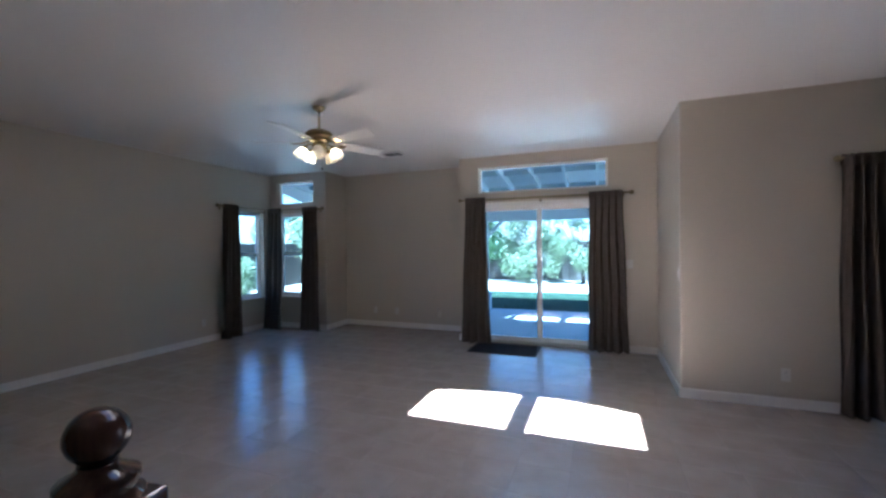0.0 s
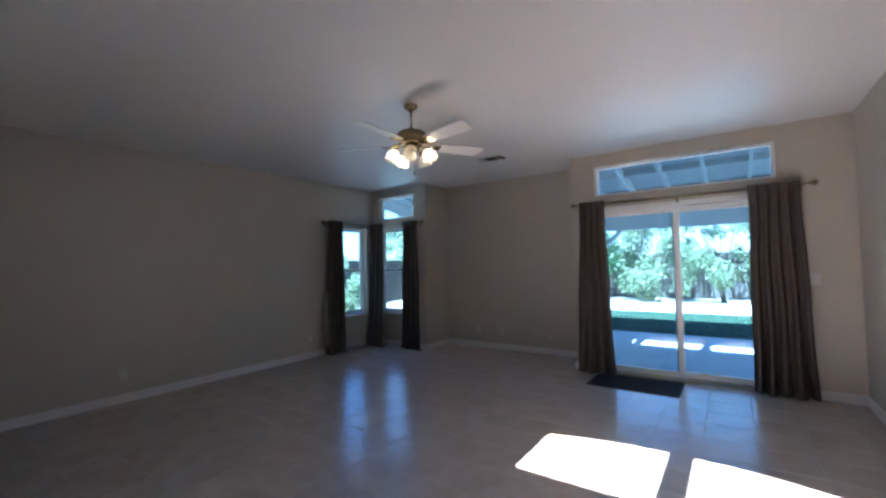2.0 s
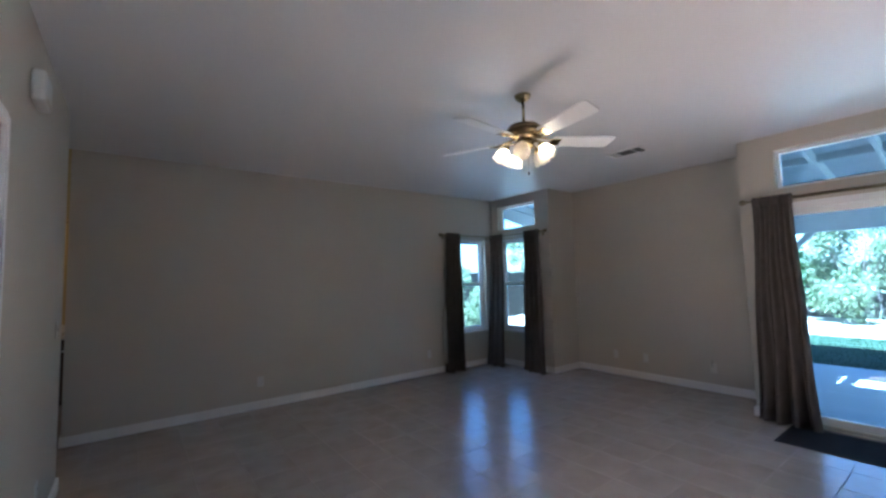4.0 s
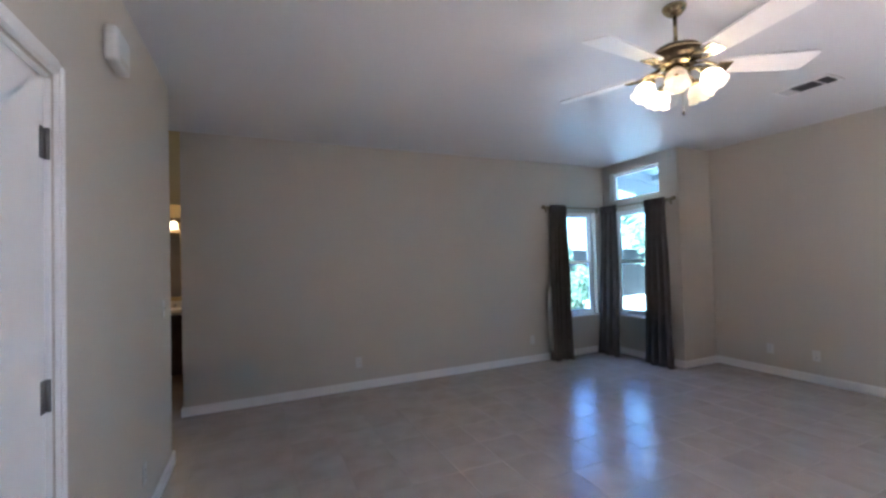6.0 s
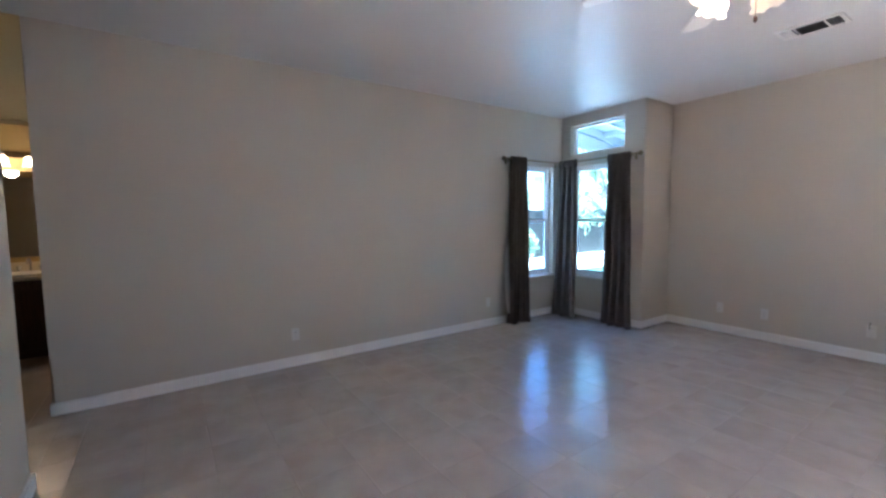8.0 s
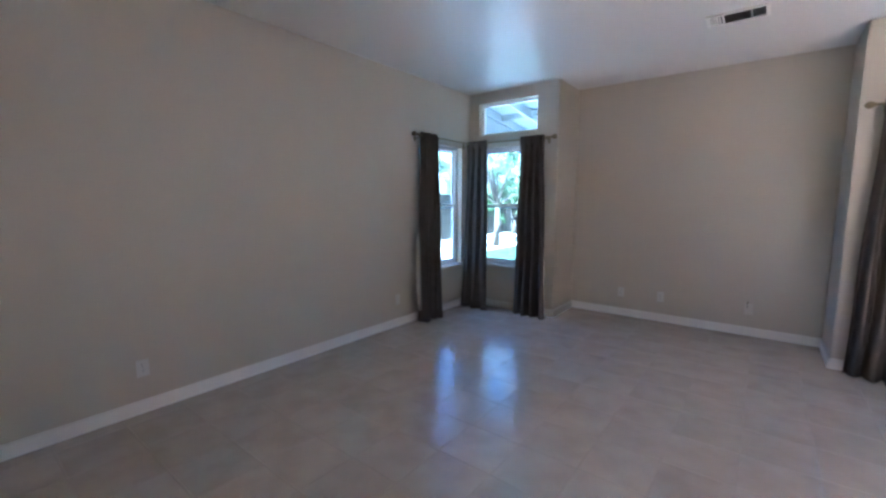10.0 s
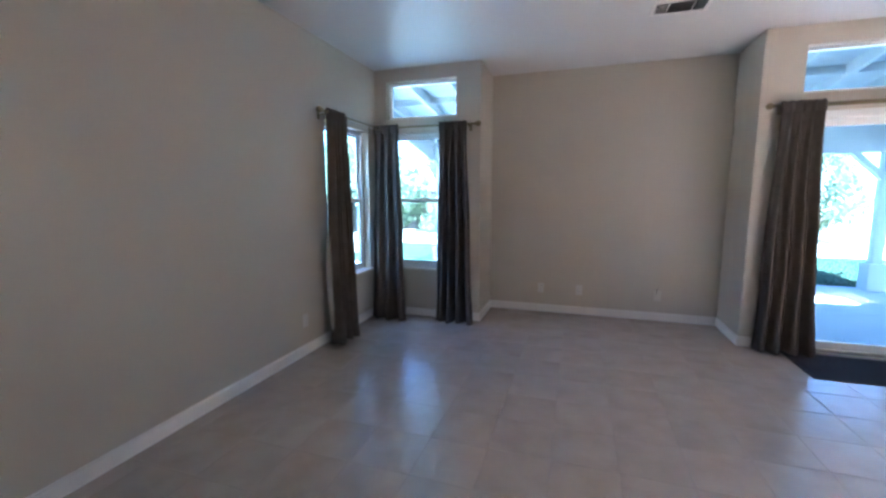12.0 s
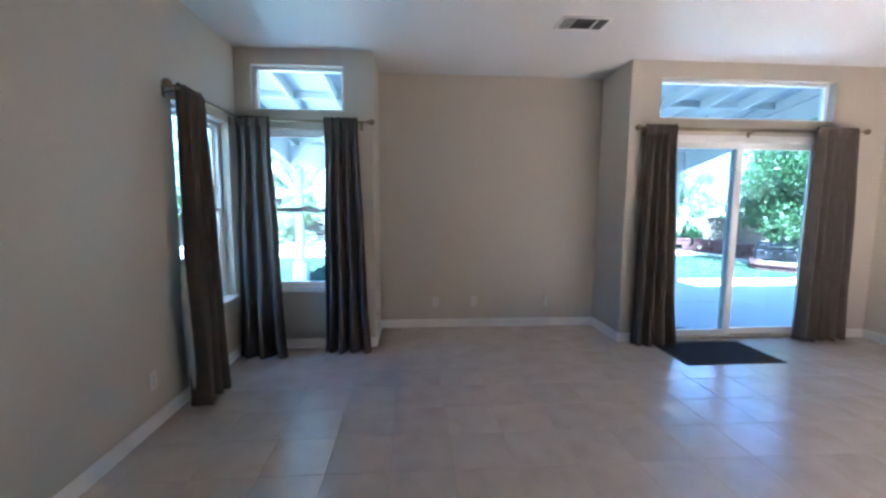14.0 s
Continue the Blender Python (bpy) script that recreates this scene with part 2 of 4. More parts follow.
def tube(points, r, n=10, bm=None):
    """A round bar along points."""
    bm = bm or bmesh.new()
    points = [Vector(p) for p in points]
    rings = []
    for i, p in enumerate(points):
        way = (points[min(i + 1, len(points) - 1)] - points[max(i - 1, 0)]).normalized()
        q = way.to_track_quat("Z", "Y")
        rad = r[i] if isinstance(r, (list, tuple)) else r
        rings.append([bm.verts.new(p + q @ Vector((rad * math.cos(2 * math.pi * k / n), rad * math.sin(2 * math.pi * k / n), 0))) for k in range(n)])
    for a, b in zip(rings, rings[1:]):
        for k in range(n):
            bm.faces.new((a[k], a[(k + 1) % n], b[(k + 1) % n], b[k])).smooth = True
    bm.faces.new(rings[0][::-1])
    bm.faces.new(rings[-1])
    return bm


def mesh_of(name, bm, mat):
    me = bpy.data.meshes.new(name)
    bmesh.ops.recalc_face_normals(bm, faces=bm.faces[:])
    bm.to_mesh(me)
    bm.free()
    me.materials.append(mat)
    return me


def part(name, bm, mat, parent, label=""):
    """Links a bmesh as one mesh object under a thing or a part."""
    ob = new(name, mesh_of(name, bm, mat))
    ob.parent = parent
    return tagged(ob, label) if label else ob


def thing(name, label, category, m, group=""):
    ob = new(name)
    ob.empty_display_size = 0.1
    ob.matrix_basis = m
    return tagged(ob, label, category, group)


def structure(name, bm, mat, label=""):
    return tagged(new(name, mesh_of(name, bm, mat)), label, kind="structure")


def wall(name, axis, near, far, a0, a1, z0, z1, holes=(), rounded=(), mat=None, label=""):
    """A wall whose faces lie at near and far on the other axis, from a0 to a1 along axis, with holes (a0, a1, z0, z1)
    through it; the upright edges named in rounded as (along, across) get a bullnose."""
    av = sorted({a0, a1, *[v for h in holes for v in h[:2]]})
    zv = sorted({z0, z1, *[v for h in holes for v in h[2:]]})
    lo, hi = min(near, far), max(near, far)
    solid = {}
    for i in range(len(av) - 1):
        for j in range(len(zv) - 1):
            ca, cz = (av[i] + av[i + 1]) / 2, (zv[j] + zv[j + 1]) / 2
            solid[i, j] = not any(h[0] < ca < h[1] and h[2] < cz < h[3] for h in holes)
    bm, seen = bmesh.new(), {}

    def v(a, c, z):
        key = (round(a, 4), round(c, 4), round(z, 4))
        if key not in seen:
            seen[key] = bm.verts.new((a, c, z) if axis == "x" else (c, a, z))
        return seen[key]

    for (i, j), full in solid.items():
        if not full:
            continue
        p, q, r, s = av[i], av[i + 1], zv[j], zv[j + 1]
        for c in (lo, hi):
            bm.faces.new((v(p, c, r), v(q, c, r), v(q, c, s), v(p, c, s)))
        for di, dj, e in ((-1, 0, ((p, r), (p, s))), (1, 0, ((q, r), (q, s))), (0, -1, ((p, r), (q, r))), (0, 1, ((p, s), (q, s)))):
            if not solid.get((i + di, j + dj), False):
                (a, z), (b, w) = e
                bm.faces.new((v(a, lo, z), v(b, lo, w), v(b, hi, w), v(a, hi, z)))
    if rounded:
        picked = []
        for e in bm.edges:
            p, q = e.verts[0].co, e.verts[1].co
            along, across = (0, 1) if axis == "x" else (1, 0)
            if abs(p.z - q.z) > 1e-4 and any(all(abs(u[along] - a) < 1e-3 and abs(u[across] - c) < 1e-3 for u in (p, q)) for a, c in rounded):
                picked.append(e)
        bmesh.ops.bevel(bm, geom=picked, offset=0.022, segments=5, affect="EDGES", profile=0.5)
    return structure(name, bm, mat or WALL, label)


# ---- shell of the room ----
H = 2.74
LEFT, NORTH, ALC, RIGHT, EAST = -5.645, 5.80, 6.41, 0.68, 4.235
T = 0.15
W1 = (-5.50, -4.69, 0.56, 2.05)
W1T = (-5.50, -4.69, 2.205, 2.60)
W2 = (4.80, 5.62, 0.56, 2.05)
DOOR = (-1.74, 0.09, 0.0, 2.06)
DOORT = (-1.70, 0.095, 2.205, 2.585)
DOOR2 = (1.95, 3.75, 0.0, 2.06)
wall("wall_west", "y", LEFT, LEFT - T, 0.36, NORTH + T, 0, H, [W2], [(0.36, LEFT)], label="long greige painted wall with a corner window")
wall("wall_north_corner", "x", NORTH, NORTH + T, LEFT, -4.43, 0, H, [W1, W1T], [(-4.43, NORTH)], label="greige painted wall with window and transom")
wall("wall_alcove_side", "y", -4.43, -4.43 - T, NORTH + T, ALC + T, 0, H, label="greige alcove return")
wall("wall_alcove_back", "x", ALC, ALC + T, -4.43, -2.0, 0, H, label="greige painted alcove wall")
wall("wall_alcove_return", "y", -2.0, -2.0 + T, NORTH + T, ALC + T, 0, H, label="greige alcove return")
wall("wall_north_door", "x", NORTH, NORTH + T, -2.0, RIGHT, 0, H, [DOOR, DOORT], [(-2.0, NORTH)], label="greige painted wall with sliding door and transom")
wall("wall_east_return", "y", RIGHT, RIGHT + T, EAST + T, NORTH + T, 0, H, label="greige painted return wall")
wall("wall_north_east", "x", EAST, EAST + T, RIGHT, 4.80, 0, H, [DOOR2], [(RIGHT, EAST)], label="greige painted wall with a second glass door")
wall("wall_hall", "x", 0.445, 0.325, -4.60, -1.70, 0, H, [(-2.705, -1.845, 0, 2.045)], [(-4.60, 0.445), (-1.70, 0.445)], label="greige hall wall with a white door")
wall("wall_east", "y", 4.65, 4.80, -3.0, EAST, 0, H)
wall("wall_south", "x", -3.0, -3.15, -1.82, 4.80, 0, H)
wall("wall_stair", "y", -1.70, -1.82, -3.0, 0.325, 0, H)
wall("wall_closet_back", "x", -0.45, -0.57, -4.48, -1.82, 0, H)
wall("wall_hall_end", "y", -4.60, -4.48, -1.75, 0.325, 0, H)
wall("wall_bath_north", "x", 0.36, 0.48, -8.05, LEFT - T, 0, H, mat=BATH_OCHRE)
wall("wall_bath_header", "y", LEFT, LEFT - T, -1.75, 0.36, 2.05, H, mat=BATH_OCHRE, label="ochre header over the bathroom opening")
wall("wall_bath_west", "y", -8.05, -8.20, -1.75, 0.48, 0, H, mat=BATH_OCHRE)
wall("wall_bath_south", "x", -1.75, -1.90, -8.20, -4.48, 0, H, mat=BATH_OCHRE)

# ceiling, with two unseen openings added to throw the floor's sun patches
SUN_GAPS = [(-1.555, -0.73), (-0.56, 0.27)]
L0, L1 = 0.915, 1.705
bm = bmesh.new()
for x0, x1, y0, y1 in ((-8.20, 4.80, -3.15, L0), (-8.20, SUN_GAPS[0][0], L0, L1), (SUN_GAPS[0][1], SUN_GAPS[1][0], L0, L1), (SUN_GAPS[1][1], 4.80, L0, L1), (-8.20, 4.80, L1, 4.39),
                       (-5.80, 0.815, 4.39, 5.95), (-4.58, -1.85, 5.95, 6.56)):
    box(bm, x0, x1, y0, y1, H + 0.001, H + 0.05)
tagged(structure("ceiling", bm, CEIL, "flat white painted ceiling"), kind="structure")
# curved plates at the far edges, added to shape the sun patches
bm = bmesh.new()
for x0, x1, rise in ((SUN_GAPS[0][0], SUN_GAPS[0][1], 1), (SUN_GAPS[1][0], SUN_GAPS[1][1], -1)):
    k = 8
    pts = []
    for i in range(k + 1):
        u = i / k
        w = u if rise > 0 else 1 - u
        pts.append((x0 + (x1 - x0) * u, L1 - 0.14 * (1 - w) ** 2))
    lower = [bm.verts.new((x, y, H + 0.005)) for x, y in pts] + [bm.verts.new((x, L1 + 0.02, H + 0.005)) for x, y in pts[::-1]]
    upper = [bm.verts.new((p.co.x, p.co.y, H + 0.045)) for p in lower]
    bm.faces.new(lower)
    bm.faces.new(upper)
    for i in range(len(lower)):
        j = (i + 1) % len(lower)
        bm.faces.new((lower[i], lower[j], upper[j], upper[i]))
structure("sun_gap_rim", bm, TRIM, "white curved rim of unseen openings added for the sun patches")

# unseen roof slab against stray sun, open above the added ceiling gaps
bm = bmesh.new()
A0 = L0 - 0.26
# the last two boxes reach past the walls, added to shade the patio
for x0, x1, y0, y1 in ((-8.20, 4.80, -3.15, A0), (-8.20, SUN_GAPS[0][0], A0, L1), (SUN_GAPS[0][1], SUN_GAPS[1][0], A0, L1), (SUN_GAPS[1][1], 4.80, A0, L1), (-8.20, 4.80, L1, 4.39),
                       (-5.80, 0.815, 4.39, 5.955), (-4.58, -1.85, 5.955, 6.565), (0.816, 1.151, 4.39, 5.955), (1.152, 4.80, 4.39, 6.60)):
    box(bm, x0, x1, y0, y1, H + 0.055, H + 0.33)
structure("roof", bm, ROOFTILE, "low grey roof slab, unseen, added to block the sun")

# skirting
def skirting(axis, face, inward, a0, a1):
    b = bmesh.new()
    lo, hi = sorted((face, face + inward * 0.014))
    args = (a0, a1, lo, hi) if axis == "x" else (lo, hi, a0, a1)
    box(b, *args, 0.0, 0.078)
    lo2, hi2 = sorted((face, face + inward * 0.008))
    args = (a0, a1, lo2, hi2) if axis == "x" else (lo2, hi2, a0, a1)
    box(b, *args, 0.078, 0.088)
    structure("baseboard", b, TRIM, "white painted baseboard")

skirting("y", LEFT, 1, 0.36, NORTH)
skirting("x", 0.36, -1, LEFT - T, LEFT + 0.014)
skirting("x", NORTH, -1, LEFT + 0.014, -4.416)
skirting("y", -4.43, 1, NORTH, ALC)
skirting("x", ALC, -1, -4.416, -2.014)
skirting("y", -2.0, -1, NORTH - 0.014, ALC)
skirting("x", NORTH, -1, -2.0, DOOR[0] - 0.01)
skirting("x", NORTH, -1, DOOR[1] + 0.01, RIGHT - 0.014)
skirting("y", RIGHT, -1, EAST - 0.014, NORTH)
skirting("x", EAST, -1, RIGHT, DOOR2[0] - 0.02)
skirting("x", 0.445, 1, -4.60, -2.76)
skirting("y", -4.60, -1, -1.70, 0.459)
skirting("x", 0.445, 1, -1.79, -1.70)


# ---- windows and doors ----
def bars(rects, axis, c0, c1):
    """Frame members as (a0, a1, z0, z1), between c0 and c1 across the wall."""
    b = bmesh.new()
    for a0, a1, z0, z1 in rects:
        if axis == "x":
            box(b, a0, a1, c0, c1, z0, z1)
        else:
            box(b, c0, c1, a0, a1, z0, z1)
    bmesh.ops.bevel(b, geom=b.edges[:], offset=0.004, segments=1, affect="EDGES")
    return b


def ring(a0, a1, z0, z1, w):
    return [(a0, a0 + w, z0, z1), (a1 - w, a1, z0, z1), (a0 + w, a1 - w, z0, z0 + w), (a0 + w, a1 - w, z1 - w, z1)]


def pane(name, axis, c, a0, a1, z0, z1, parent, mat=None):
    b = bmesh.new()
    if axis == "x":
        box(b, a0, a1, c - 0.002, c + 0.002, z0, z1)
    else:
        box(b, c - 0.002, c + 0.002, a0, a1, z0, z1)
    ob = part(name, b, mat or GLASS, parent)
    ob.visible_shadow = False
    return ob


def hung_window(name, axis, near, out, h, label):
    """A white single-hung window in the hole h, set back from the inner face at near; out is +1 or -1, towards the outside."""
    a0, a1, z0, z1 = h
    ob = tagged(new(name), label, kind="structure")
    c = lambda d: near + out * d
    part("window_frame", bars(ring(a0, a1, z0, z1, 0.035), axis, *sorted((c(0.07), c(0.14)))), VINYL, ob)
    mid = z0 + (z1 - z0) * 0.505
    lower = part("lower_sash", bars(ring(a0 + 0.035, a1 - 0.035, z0 + 0.035, mid + 0.02, 0.032), axis, *sorted((c(0.08), c(0.105)))), VINYL, ob)
    upper = part("upper_sash", bars(ring(a0 + 0.035, a1 - 0.035, mid - 0.02, z1 - 0.035, 0.026), axis, *sorted((c(0.107), c(0.13)))), VINYL, ob)
    pane("pane", axis, c(0.092), a0 + 0.066, a1 - 0.066, z0 + 0.066, mid - 0.011, lower)
    pane("pane", axis, c(0.118), a0 + 0.06, a1 - 0.06, mid + 0.005, z1 - 0.06, upper)
    am = (a0 + a1) / 2
    part("latch", bars([(am - 0.03, am + 0.03, mid + 0.02, mid + 0.035)], axis, *sorted((c(0.075), c(0.10)))), VINYL, ob)
    part("window_sill", bars([(a0 - 0.03, a1 + 0.03, z0 - 0.02, z0 + 0.004)], axis, *sorted((c(-0.035), c(0.072)))), TRIM, ob, "white painted sill")
    return ob


def transom(name, h, label):
    a0, a1, z0, z1 = h
    ob = tagged(new(name), label, kind="structure")
    part("window_frame", bars(ring(a0, a1, z0, z1, 0.028), "x", NORTH + 0.07, NORTH + 0.14), VINYL, ob)
    pane("pane", "x", NORTH + 0.11, a0 + 0.026, a1 - 0.026, z0 + 0.026, z1 - 0.026, ob)
    return ob


hung_window("window_1", "x", NORTH, 1, W1, "white vinyl single-hung window beside the alcove")
transom("window_2", W1T, "fixed transom pane above the corner window")
hung_window("window_3", "y", LEFT, -1, W2, "white vinyl single-hung window in the long wall")
transom("window_4", DOORT, "wide fixed transom above the sliding door")


def sliding_door(name, near, h, label):
    a0, a1, z0, z1 = h
    ob = tagged(new(name), label, kind="structure")
    mid = (a0 + a1) / 2
    part("door_frame", bars([(a0, a0 + 0.045, z0, z1), (a1 - 0.045, a1, z0, z1), (a0 + 0.045, a1 - 0.045, z1 - 0.06, z1)], "x", near + 0.02, near + 0.14), VINYL, ob)
    part("track", bars([(a0 + 0.045, a1 - 0.045, z0, z0 + 0.028)], "x", near + 0.02, near + 0.15), STEEL, ob, "metal bottom track")
    for k, (p, q, c) in enumerate(((a0 + 0.045, mid + 0.04, near + 0.04), (mid - 0.04, a1 - 0.045, near + 0.085))):
        leaf = part("sliding_panel", bars([(p, p + 0.062, z0 + 0.03, z1 - 0.06), (q - 0.062, q, z0 + 0.03, z1 - 0.06), (p + 0.062, q - 0.062, z0 + 0.03, z0 + 0.095), (p + 0.062, q - 0.062, z1 - 0.125, z1 - 0.06)],
                                          "x", c, c + 0.036), VINYL, ob)
        pane("pane", "x", c + 0.018, p + 0.06, q - 0.06, z0 + 0.09, z1 - 0.12, leaf)
        if k == 0:
            part("door_handle", bars([(p + 0.018, p + 0.044, 0.93, 1.13)], "x", c - 0.028, c), VINYL, leaf)
    return ob


sliding_door("door_1", NORTH, DOOR, "white vinyl sliding glass patio door")
sliding_door("door_2", EAST, DOOR2, "white vinyl sliding glass door")

# hall door, closed, with its casing
ob = tagged(new("door_3"), "closed white flush door with three nickel hinges", kind="structure")
leaf = part("door_leaf", rbox(-2.695, -1.855, 0.39, 0.428, 0.008, 2.035, 0.002, 1), TRIM, ob)
part("door_jamb", bars([(-2.705, -2.697, 0, 2.037), (-1.853, -1.845, 0, 2.037), (-2.697, -1.853, 2.037, 2.045)], "x", 0.327, 0.443), TRIM, ob)
b = bmesh.new()
for x0, x1, z0, z1 in ((-2.757, -2.712, 0, 2.097), (-1.838, -1.793, 0, 2.097), (-2.712, -1.838, 2.052, 2.097)):
    box(b, x0, x1, 0.445, 0.458, z0, z1)
    box(b, x0 + 0.012, x1 - 0.012, 0.458, 0.466, z0, z1 - (0.012 if z0 == 0 else 0))
bmesh.ops.bevel(b, geom=b.edges[:], offset=0.003, segments=1, affect="EDGES")
part("casing", b, TRIM, ob, "white moulded door casing")
for z in (0.25, 1.04, 1.825):
    hb = bmesh.new()
    lathe([(0.008, z - 0.05), (0.008, z + 0.05)], 10, pose(-2.70, 0.434, 0), hb)
    box(hb, -2.688, -2.665, 0.428, 0.431, z - 0.05, z + 0.05)
    part("hinge", hb, HINGE, ob, "dull grey nickel hinge")
kb = lathe([(0.028, 0), (0.028, 0.008), (0.012, 0.012), (0.012, 0.035), (0.026, 0.045), (0.028, 0.06), (0.018, 0.072)], 20, pose(-1.92, 0.428, 0.95, -90))
part("door_knob", kb, STEEL, leaf)


# ---- curtains and rods ----
def curtain(width_top, width_low, top, low, folds, seed, label, m, lining=0.0, lean=0.0, out=0.0, group="dark curtains"):
    """A pleated panel that hangs in the local xz plane from z = top to z = low; x runs from 0."""
    rng = random.Random(seed)
    root = thing("curtain", label, "curtain", m, group)
    nu, nv = folds * 10, 26
    phase = [rng.uniform(-0.5, 0.5) for _ in range(4)]
    sizes = [rng.uniform(0.7, 1.25) for _ in range(folds + 2)]

    def place(u, v, off):
        w = width_top + (width_low - width_top) * v ** 1.3
        skew = lean * v
        a = 2 * math.pi * folds * u + 0.5 * math.sin(3 * u + phase[0]) + 0.6 * v * math.sin(5 * u + phase[1])
        s = sizes[int(u * folds + 0.5)]
        amp = (0.020 + 0.034 * v ** 0.6) * s
        y = amp * math.sin(a) + 0.011 * math.sin(2 * a + phase[2] + 3 * v) + off - out * v ** 1.4
        x = w * u + skew + 0.010 * math.cos(a) * v + 0.006 * math.sin(9 * v + 4 * u)
        z = top + (low - top) * v + (0.006 * math.sin(a * 0.5 + phase[3]) if v > 0.97 else 0)
        return x, y, z

    def sheet(u0, u1, off, thick):
        b = bmesh.new()
        n = max(6, int(nu * (u1 - u0)))
        g = [[[b.verts.new(place(u0 + (u1 - u0) * i / n, j / nv, off + d)) for i in range(n + 1)] for j in range(nv + 1)] for d in (0, thick)]
        for j in range(nv):
            for i in range(n):
                for layer in g:
                    b.faces.new((layer[j][i], layer[j][i + 1], layer[j + 1][i + 1], layer[j + 1][i])).smooth = True
        for j in range(nv):
            for i in (0, n):
                b.faces.new((g[0][j][i], g[0][j + 1][i], g[1][j + 1][i], g[1][j][i]))
        for i in range(n):
            for j in (0, nv):
                b.faces.new((g[0][j][i], g[0][j][i + 1], g[1][j][i + 1], g[1][j][i]))
        return b

    part("panel", sheet(0, 1, 0, 0.004), CLOTH, root)
    hem, n = bmesh.new(), nu
    loop = [(-0.016, -0.055), (-0.019, 0.0), (-0.015, 0.016), (-0.004, 0.034), (0.004, 0.034), (0.015, 0.016), (0.019, 0.0), (0.016, -0.055)]
    rows = []
    for i in range(n + 1):
        px, py, pz = place(i / n, 0.0, 0.0)
        rows.append([hem.verts.new((px, 0.007 + 0.35 * py + dy, pz + dz + 0.003 * math.sin(i * 0.9))) for dy, dz in loop])
    for p, q in zip(rows, rows[1:]):
        for k in range(len(loop) - 1):
            hem.faces.new((p[k], p[k + 1], q[k + 1], q[k])).smooth = True
    part("heading", hem, CLOTH, root, "gathered rod pocket")
    if lining:
        b, rows = bmesh.new(), []
        for j in range(17):
            v = 0.52 + 0.42 * j / 16
            ex, ey, ez = place(0.0, v, 0.0)
            bulge = lining * math.sin(math.pi * (j + 0.5) / 17) ** 0.7
            rows.append([b.verts.new((ex - bulge * u + 0.012, ey + 0.006 + 0.03 * u * u, ez)) for u in (0.0, 0.35, 0.7, 1.0)])
        for p, q in zip(rows, rows[1:]):
            for k in range(3):
                b.faces.new((p[k], p[k + 1], q[k + 1], q[k])).smooth = True
        bmesh.ops.solidify(b, geom=b.faces[:], thickness=0.003)
        part("lining", b, LINING, root, "cream lining turned out at the edge")
    return root


def rod(length, label, m, double=False, ends=(True, True), brackets=()):
    """A curtain rod along local x from 0, its axis at the origin, the wall at y = +0.085."""
    root = thing("curtain_rod", label, "curtain rod", m, "curtain rods")
    part("pole", tube([(0, 0, 0), (length, 0, 0)], 0.0095, 12), BRASS, root)
    if double:
        part("pole", tube([(0.03, 0.045, -0.008), (length - 0.03, 0.045, -0.008)], 0.007, 10), BRASS, root)
    for x, on, s in ((0, ends[0], -1), (length, ends[1], 1)):
        if on:
            f = lathe([(0.010, 0), (0.017, 0.004), (0.012, 0.010), (0.024, 0.024), (0.029, 0.040), (0.024, 0.056), (0.010, 0.068), (0.002, 0.071)], 18, pose(x, 0, 0, 0, 90 * s, 0))
            part("finial", f, BRASS, root)
    for x in brackets:
        b = tube([(x, 0.083, -0.03), (x, 0.04, -0.024), (x, 0.0, -0.012)], 0.006, 8)
        box(b, x - 0.014, x + 0.014, 0.080, 0.085, -0.06, 0.01)
        part("bracket", b, BRASS, root)
    return root


ZR = 2.10
rod(2.25, "brass double curtain rod above the sliding door", pose(-1.915, NORTH - 0.085, ZR), True, brackets=(0.06, 1.125, 2.19))
rod(1.08, "brass curtain rod above the corner window", pose(-5.555, NORTH - 0.085, ZR), ends=(False, True), brackets=(0.05, 1.02))
rod(1.06, "brass curtain rod on the long wall", pose(LEFT + 0.085, 4.655, ZR, 0, 0, 90), ends=(True, False), brackets=(0.06, 1.0))
rod(2.3, "brass curtain rod above the second glass door", pose(1.83, EAST - 0.085, ZR), brackets=(0.05, 1.15, 2.25))
YC = NORTH - 0.092
curtain(0.31, 0.46, ZR, 0.012, 4, 1, "dark grey-brown curtain gathered beside the sliding door", pose(-1.875, YC, 0), lean=-0.075, out=0.05)
curtain(0.42, 0.51, ZR, 0.012, 5, 2, "dark grey-brown curtain pulled open beside the sliding door", pose(-0.145, YC, 0), lean=-0.035)
curtain(0.29, 0.41, ZR, 0.012, 3, 3, "dark curtain gathered in the window corner", pose(-5.615, YC, 0), lean=0.01, out=0.17)
curtain(0.30, 0.42, ZR, 0.012, 4, 4, "dark curtain beside the alcove corner", pose(-4.855, YC, 0), lean=-0.03, out=0.07)
curtain(0.27, 0.33, ZR, 0.012, 4, 5, "dark curtain on the long wall, pale lining showing", pose(LEFT + 0.098, 4.725, 0, 0, 0, 90), lining=0.055, lean=-0.10, out=0.06)
curtain(0.42, 0.60, ZR, 0.012, 6, 6, "dark curtain beside the second glass door", pose(1.815, EAST - 0.092, 0), lean=-0.02)
curtain(0.42, 0.50, ZR, 0.012, 6, 7, "dark curtain beside the second glass door", pose(3.55, EAST - 0.092, 0))


